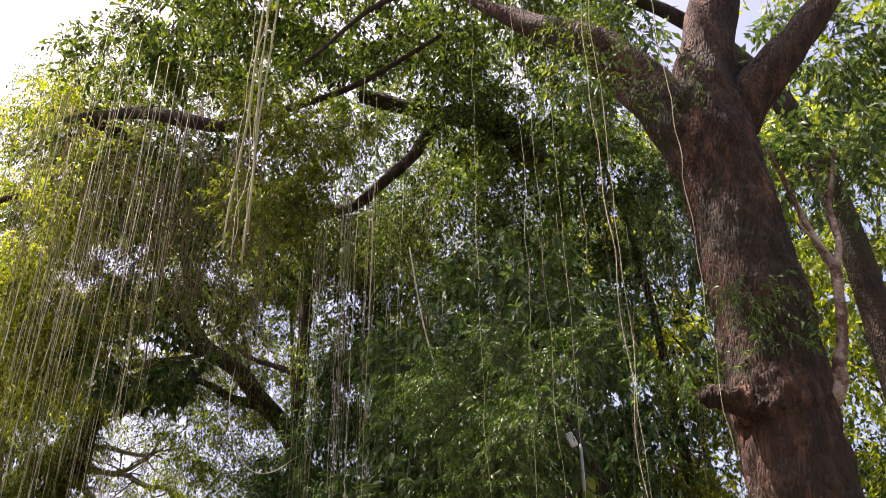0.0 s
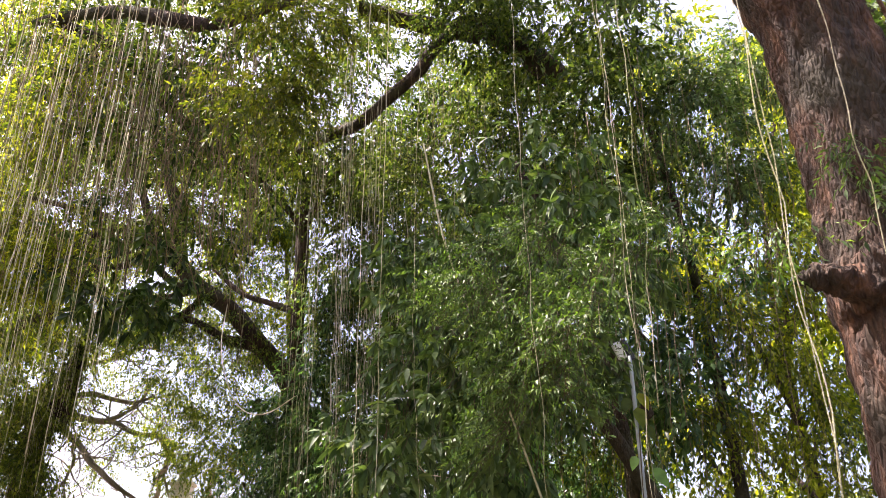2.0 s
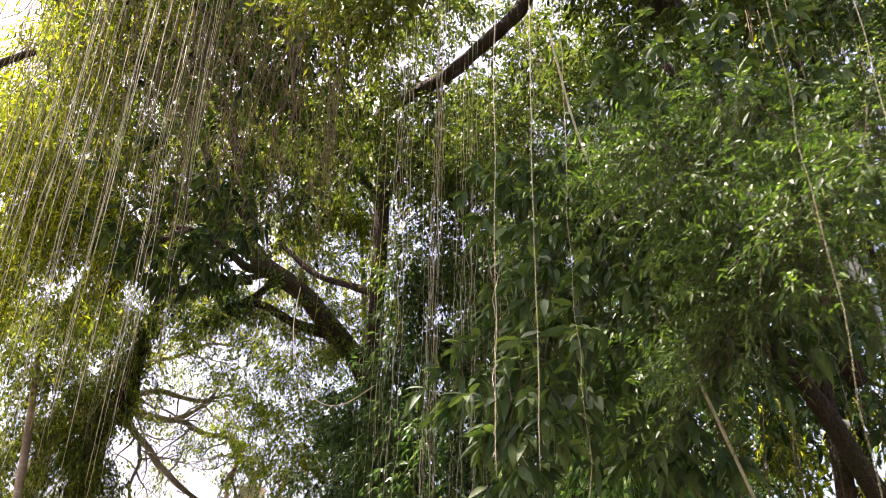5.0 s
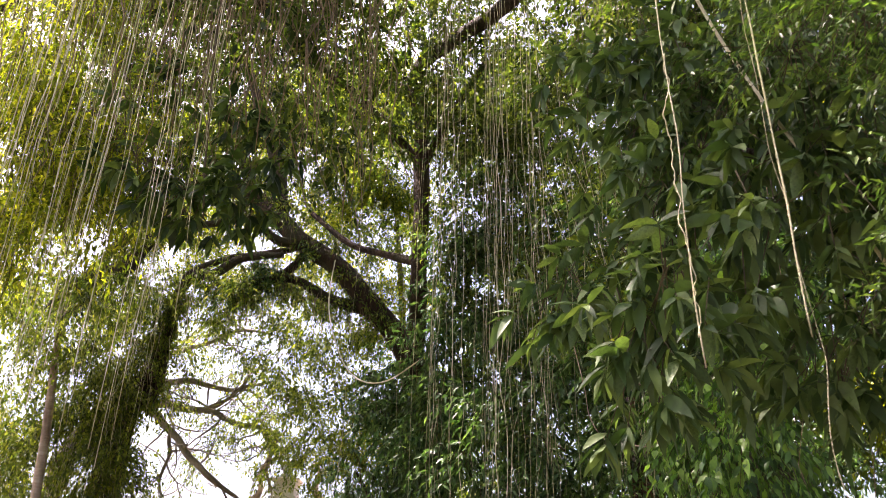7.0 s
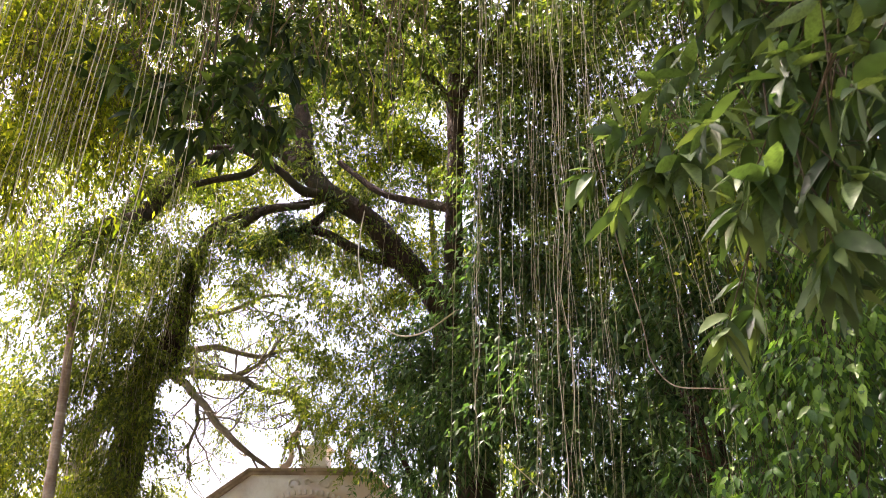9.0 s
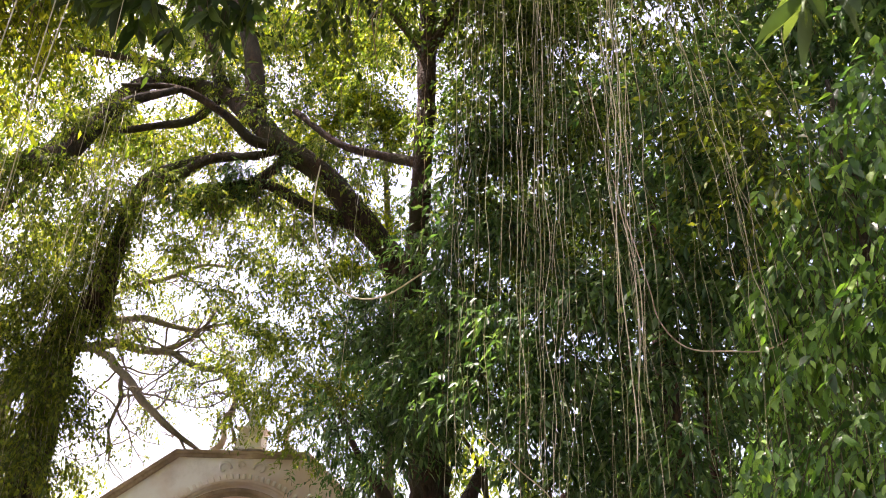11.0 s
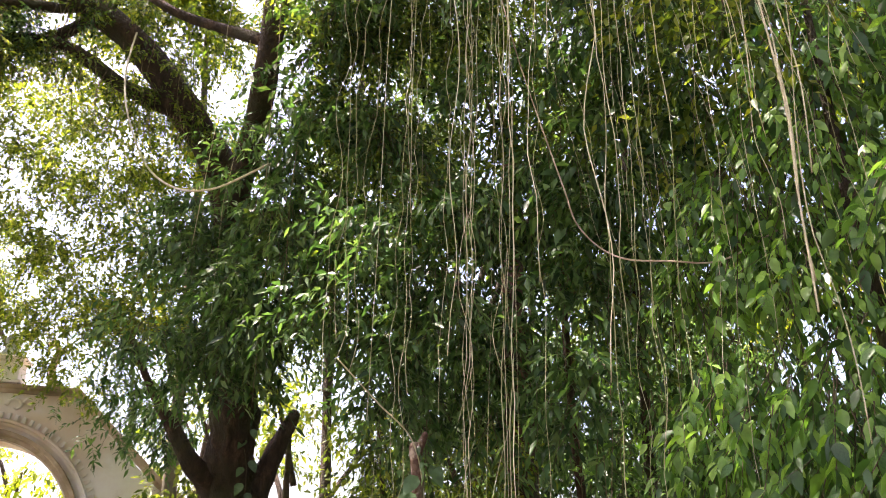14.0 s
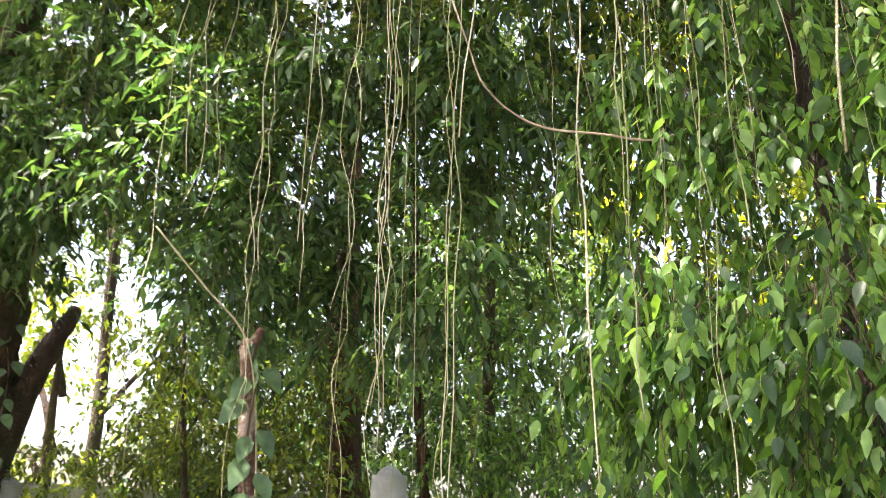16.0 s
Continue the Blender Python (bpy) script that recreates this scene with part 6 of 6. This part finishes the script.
def bar(name, points, w, h, mat, parent, label="", y=-0.5):
    """A squared moulding along points (x, z) on the gate's face, h deep towards the viewer and w high."""
    bm = bmesh.new()
    rows = []
    for i, (x, z) in enumerate(points):
        a, b = points[max(0, i - 1)], points[min(len(points) - 1, i + 1)]
        d = Vector((b[0] - a[0], b[1] - a[1])).normalized()
        nx, nz = -d.y, d.x
        prof = ((0, y + h), (0, y), (w * .45, y - .02), (w * .6, y - .07), (w, y - .09), (w, y + h))
        rows.append([bm.verts.new((x + nx * k, yy, z + nz * k)) for k, yy in prof])
    for p, q in zip(rows, rows[1:]):
        for i in range(len(p)):
            j = (i + 1) % len(p)
            bm.faces.new((p[i], p[j], q[j], q[i]))
    bm.faces.new(rows[0])
    bm.faces.new(rows[-1][::-1])
    bmesh.ops.recalc_face_normals(bm, faces=bm.faces[:])
    return part(name, bm, mat, parent, label)


bar("cornice", [(-5.3, 2.24), (-3.64, 3.41), (-1.5, 4.95), (1.45, 4.95), (3.1, 3.42), (5.0, 2.14)], 0.16, 1.0, M_PLASTER_WORN, gate, "stained tan cornice along the gable")
for rad, wid in ((1.78, .16), (2.02, .10)):
    bar("arch_moulding", [(rad * math.cos(a), 2.35 + rad * math.sin(a)) for a in np.linspace(math.pi, 0, 33)], wid, 0.08, M_PLASTER_WORN if rad < 1.9 else M_PLASTER, gate, y=-0.49)
tooth = bpy.data.meshes.new("dentil")
bm = bmesh.new()
bmesh.ops.create_cube(bm, size=1)
for v in bm.verts:
    v.co = Vector((v.co.x * (.05 if v.co.z > 0 else .075), v.co.y * .08, v.co.z * .11))
bm.to_mesh(tooth)
bm.free()
tooth.materials.append(M_PLASTER)
for a in np.linspace(0.12, math.pi - 0.12, 46):
    o = new("dentil", tooth)
    o.parent = gate
    o.matrix_basis = Matrix.Translation((2.2 * math.cos(a), -0.47, 2.35 + 2.2 * math.sin(a))) @ Matrix.Rotation(math.pi / 2 - a, 4, "Y")


def coil(cx, cz, size, flip, y=-0.47):
    pts = []
    for k in np.linspace(0, 1, 14):
        a = k * 5.2
        r = size * (1 - 0.8 * k)
        pts.append((GX + cx + flip * (r * math.cos(a) - size), 26 + y, cz + r * math.sin(a), .035 * (1 - .4 * k)))
    v, f = tube(spline(pts, 2), 6)
    big_mesh("scroll", v, f, M_PLASTER, gate, "moulded plaster scroll")


coil(-0.25, 4.72, .17, 1)
coil(0.05, 4.78, .10, 1)
coil(0.25, 4.72, .17, -1)
coil(0.55, 4.78, .10, -1)
for flip, x in ((1, -0.75), (-1, 0.85)):
    v, f = tube(spline([(GX + x - flip * .18, 26, 5.2, .07), (GX + x, 26, 5.32, .08), (GX + x + flip * .06, 26, 5.55, .065), (GX + x, 26, 5.8, .06), (GX + x + flip * .03, 26, 6.0, .055), (GX + x + flip * .16, 26, 6.1, .05), (GX + x + flip * .22, 26, 6.02, .03)], 5), 10)
    big_mesh("horn_bracket", v, f, M_PLASTER_WORN, gate, "S-shaped tan bracket on the cornice")
bm = bmesh.new()
prev = None
for z, w in ((5.19, .36), (5.24, .36), (5.27, .29), (5.6, .27), (5.64, .33), (5.7, .36), (5.73, .3), (5.76, .1)):
    ring = [bm.verts.new((s * w, u * w * .9, z)) for s, u in ((-1, -1), (1, -1), (1, 1), (-1, 1))]
    if prev:
        for i in range(4):
            bm.faces.new((prev[i], prev[(i + 1) % 4], ring[(i + 1) % 4], ring[i]))
    prev = ring
bm.faces.new(prev)
part("pedestal", bm, M_PLASTER, gate, "small square pedestal")
v, f = tube(spline([(GX, 26, 5.72, .24), (GX, 26, 5.82, .2), (GX, 26, 5.9, .12), (GX, 26, 6.0, .14), (GX, 26, 6.12, .15), (GX, 26, 6.2, .09), (GX, 26, 6.23, .02)], 4), 14)
big_mesh("finial", v, f, M_STONE, gate, "dark weathered stone finial")

# ---- lamp on a pole ----
lamp = thing("pole_lamp", "thin grey metal pole with a white box lamp", "lamp", (1.36, 8.1, 0))
v, f = tube(np.array([(1.36, 8.1, -.05, .019), (1.36, 8.1, 2, .019), (1.37, 8.1, 3.62, .017), (1.37, 8.1, 3.7, .017)]), 12)
big_mesh("pole", v, f, M_METAL, lamp)
bm = bmesh.new()
bmesh.ops.create_cube(bm, size=1, matrix=Matrix.Translation((-.08, -.02, 3.74)) @ Matrix.Rotation(radians(-24), 4, "Y") @ Matrix.Diagonal((.075, .05, .15, 1)))
bmesh.ops.bevel(bm, geom=bm.edges[:], offset=.008, segments=2, affect="EDGES")
part("lamp_box", bm, M_WHITE, lamp, "white plastic lamp box")
bm = bmesh.new()
bmesh.ops.create_cube(bm, size=1, matrix=Matrix.Translation((.0, .01, 3.76)) @ Matrix.Rotation(radians(-24), 4, "Y") @ Matrix.Diagonal((.05, .05, .2, 1)))
bmesh.ops.bevel(bm, geom=bm.edges[:], offset=.008, segments=1, affect="EDGES")
part("bracket", bm, M_BLACK, lamp, "dark bracket")

vine = thing("climbing_plant", "few yellow-green heart-shaped leaves on the lamp pole", "plant", (1.36, 8.1, 0))
v, f = tube(spline([(1.33, 8.08, 0, .006), (1.40, 8.08, 1.2, .006), (1.34, 8.07, 2.2, .005), (1.38, 8.07, 3.2, .004)], 8), 5)
big_mesh("stem", v, f, M_TWIG, vine)
for dx, z, s in ((-.09, 3.28, .15), (.07, 3.32, .15), (.02, 3.2, .17), (.1, 3.05, .14), (-.08, 2.8, .12), (.14, 2.7, .18), (.2, 2.45, .2), (.12, 2.3, .2)):
    b = np.array([[1.36 + dx * .5, 8.05, z + .04]])
    v, f = leaf_blades(b, np.array([[dx, -.05, -.15]]), np.array([[dx, -1, .3]]), np.array([s]), np.array([s * .7]), fine=True)
    big_mesh("leaf", v, f, L_YELLOW if z > 3 else L_IVY, vine)

# ---- cut stem with a climber ----
stick = thing("cut_stem", "thin cut tree stem with pale bark patches", "tree stump", (-1.35, 16.5, 0))
v, f = tube(spline([(-1.35, 16.5, -.05, .08), (-1.37, 16.5, 1, .062), (-1.42, 16.5, 1.9, .056), (-1.45, 16.5, 2.2, .063), (-1.48, 16.5, 2.5, .054), (-1.515, 16.5, 2.82, .044), (-1.52, 16.5, 2.86, .015)], 6), 14, .14)
big_mesh("trunk", v, f, M_PATCHY, stick)
limb("stub", [(-1.5, 16.5, 2.74, .05), (-1.46, 16.48, 2.84, .038), (-1.43, 16.47, 2.93, .03), (-1.42, 16.47, 2.95, .01)], M_PATCHY, stick, "", sides=9)
aroid = thing("climbing_plant", "pale heart-shaped climber leaves on the cut stem", "plant", (-1.4, 16.4, 0))
v, f = tube(spline([(-1.42, 16.43, 0, .012), (-1.33, 16.43, 1, .012), (-1.46, 16.42, 1.9, .01), (-1.44, 16.42, 2.6, .008)], 6), 6)
big_mesh("stem", v, f, M_TWIG, aroid)
for dx, z, s in ((.1, 2.6, .2), (-.16, 2.5, .2), (-.2, 2.35, .24), (-.08, 2.1, .18), (.09, 2.15, .2), (-.1, 1.95, .22), (.1, 1.85, .2), (-.06, 1.72, .22), (.12, 1.7, .2), (.02, 1.6, .2)):
    b = np.array([[-1.43 + dx * .4, 16.4, z + .05]])
    v, f = leaf_blades(b, np.array([[dx, -.08, -.16]]), np.array([[dx * .5, -1, .5]]), np.array([s * 1.05]), np.array([s * .75]), fine=True)
    big_mesh("leaf", v, f, L_AROID, aroid)

trunk_vine = thing("climbing_plant", "chain of pale round climber leaves on the banyan trunk", "plant", (-3.1, 21.5, 0))
v, f = tube(spline([(-3.0, 21.56, 0, .012), (-3.05, 21.55, 1.2, .012), (-3.05, 21.52, 2.4, .010), (-3.05, 21.5, 3.2, .008), (-3.2, 21.45, 3.8, .005)], 6), 6)
big_mesh("stem", v, f, M_TWIG, trunk_vine)
for dx, z, s in ((.06, 3.75, .2), (-.12, 3.6, .22), (.1, 3.3, .24), (-.1, 3.2, .2), (-.08, 2.98, .24), (.09, 2.85, .2), (.1, 2.68, .24), (-.1, 2.55, .22), (-.06, 2.35, .24), (.08, 2.2, .22), (-.08, 2.0, .22), (.1, 1.8, .2)):
    b = np.array([[-3.06 + dx * .4, 21.46, z + .06]])
    v, f = leaf_blades(b, np.array([[dx, -.1, -.15]]), np.array([[dx * .5, -1, .5]]), np.array([s * .85]), np.array([s * .6]), fine=True)
    big_mesh("leaf", v, f, L_AROID, trunk_vine)

# ---- trunks and stones further back ----
back_trunk = thing("tree", "dark reddish tree trunk hung with roots", "tree", (0.75, 20, 0))
limb("trunk", [(.78, 20, -.1, .3), (.74, 20, 1.5, .22), (.7, 20, 2.2, .2), (.6, 20, 3.5, .2), (.5, 20, 6, .16), (.5, 20, 9, .1)], M_RED_BARK, back_trunk, sides=14, lumps=.15)
thin_stem = thing("tree", "thin reddish leaning stem", "tree", (0.95, 18, 0))
limb("trunk", [(.95, 18, -.1, .07), (.8, 18, 1.4, .055), (.69, 18, 2.4, .05), (.6, 18, 3.3, .055), (.56, 18, 4.15, .05), (.5, 18, 6, .03)], M_RED_BARK, thin_stem, sides=9, lumps=.1)


def stone_post(x, y, h, w, label):
    post = thing("stone_post", label, "post", (x, y, 0), "stone posts")
    v, f = tube(spline([(x, y, -.05, w * 1.15), (x, y, .12, w * 1.15), (x, y, .14, w), (x, y, h - w * 1.6, w), (x, y, h - w * .9, w * .9), (x, y, h - w * .35, w * .6), (x, y, h - w * .08, w * .25), (x, y, h, w * .03)], 5), 20)
    big_mesh("shaft", v, f, M_STONE, post)


stone_post(-0.09, 17, 2.06, .15, "smooth grey stone post with a rounded top")
stone_post(-1.28, 22, 2.12, .17, "grey stone post with a rounded top by the wall")
stone_post(-2.84, 22, 2.1, .17, "grey stone post with a rounded top by the wall")
bm = bmesh.new()
for z0, z1, d in ((0, 2.02, .14), (2.02, 2.12, .2)):
    bmesh.ops.create_cube(bm, size=1, matrix=Matrix.Translation((0, 25, (z0 + z1) / 2)) @ Matrix.Diagonal((9, d * 2, z1 - z0, 1)))
me = bpy.data.meshes.new("garden_wall")
bm.to_mesh(me)
bm.free()
me.materials.append(M_STONE)
tagged(new("garden_wall", me), "low dark garden wall behind the trees", "wall", kind="structure")

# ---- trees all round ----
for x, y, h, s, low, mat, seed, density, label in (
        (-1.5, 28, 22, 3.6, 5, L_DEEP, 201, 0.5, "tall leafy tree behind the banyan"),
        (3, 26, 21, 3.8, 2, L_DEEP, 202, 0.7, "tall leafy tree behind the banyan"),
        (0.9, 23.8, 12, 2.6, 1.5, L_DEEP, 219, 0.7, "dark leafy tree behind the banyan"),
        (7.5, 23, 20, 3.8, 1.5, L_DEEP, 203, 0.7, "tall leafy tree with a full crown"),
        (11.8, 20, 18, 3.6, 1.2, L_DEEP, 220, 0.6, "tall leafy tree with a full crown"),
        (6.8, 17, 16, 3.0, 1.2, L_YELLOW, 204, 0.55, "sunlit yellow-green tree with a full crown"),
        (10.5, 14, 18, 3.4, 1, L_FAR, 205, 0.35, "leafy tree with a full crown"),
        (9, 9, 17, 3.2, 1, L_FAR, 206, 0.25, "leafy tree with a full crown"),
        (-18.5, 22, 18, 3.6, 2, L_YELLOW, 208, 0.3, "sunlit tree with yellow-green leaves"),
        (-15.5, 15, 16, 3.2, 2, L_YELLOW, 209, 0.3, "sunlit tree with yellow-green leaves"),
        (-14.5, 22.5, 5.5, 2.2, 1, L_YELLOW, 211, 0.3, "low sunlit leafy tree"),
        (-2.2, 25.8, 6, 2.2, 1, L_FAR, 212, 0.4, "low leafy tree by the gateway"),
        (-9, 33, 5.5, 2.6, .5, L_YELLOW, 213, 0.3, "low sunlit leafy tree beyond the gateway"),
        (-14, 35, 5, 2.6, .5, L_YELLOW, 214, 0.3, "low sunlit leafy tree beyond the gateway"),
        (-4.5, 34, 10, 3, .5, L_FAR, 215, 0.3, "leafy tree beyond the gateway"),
        # trees out of view; the first three added to cut frontal sky fill
        (-5, -7, 14, 3.6, 2, L_DEEP, 221, 0.35, "unseen leafy tree added behind the path to cut fill light"),
        (1.5, -8, 15, 3.6, 2, L_DEEP, 222, 0.35, "unseen leafy tree added behind the path to cut fill light"),
        (-12, 4, 13, 3.4, 2, L_DEEP, 224, 0.35, "unseen leafy tree added beside the path"),
        (9, -6, 12, 3.2, 3, L_FAR, 217, 0.3, "unseen leafy tree added beside the path"),
        (-12, -5, 12, 3.2, 3, L_FAR, 218, 0.3, "unseen leafy tree added beside the path")):
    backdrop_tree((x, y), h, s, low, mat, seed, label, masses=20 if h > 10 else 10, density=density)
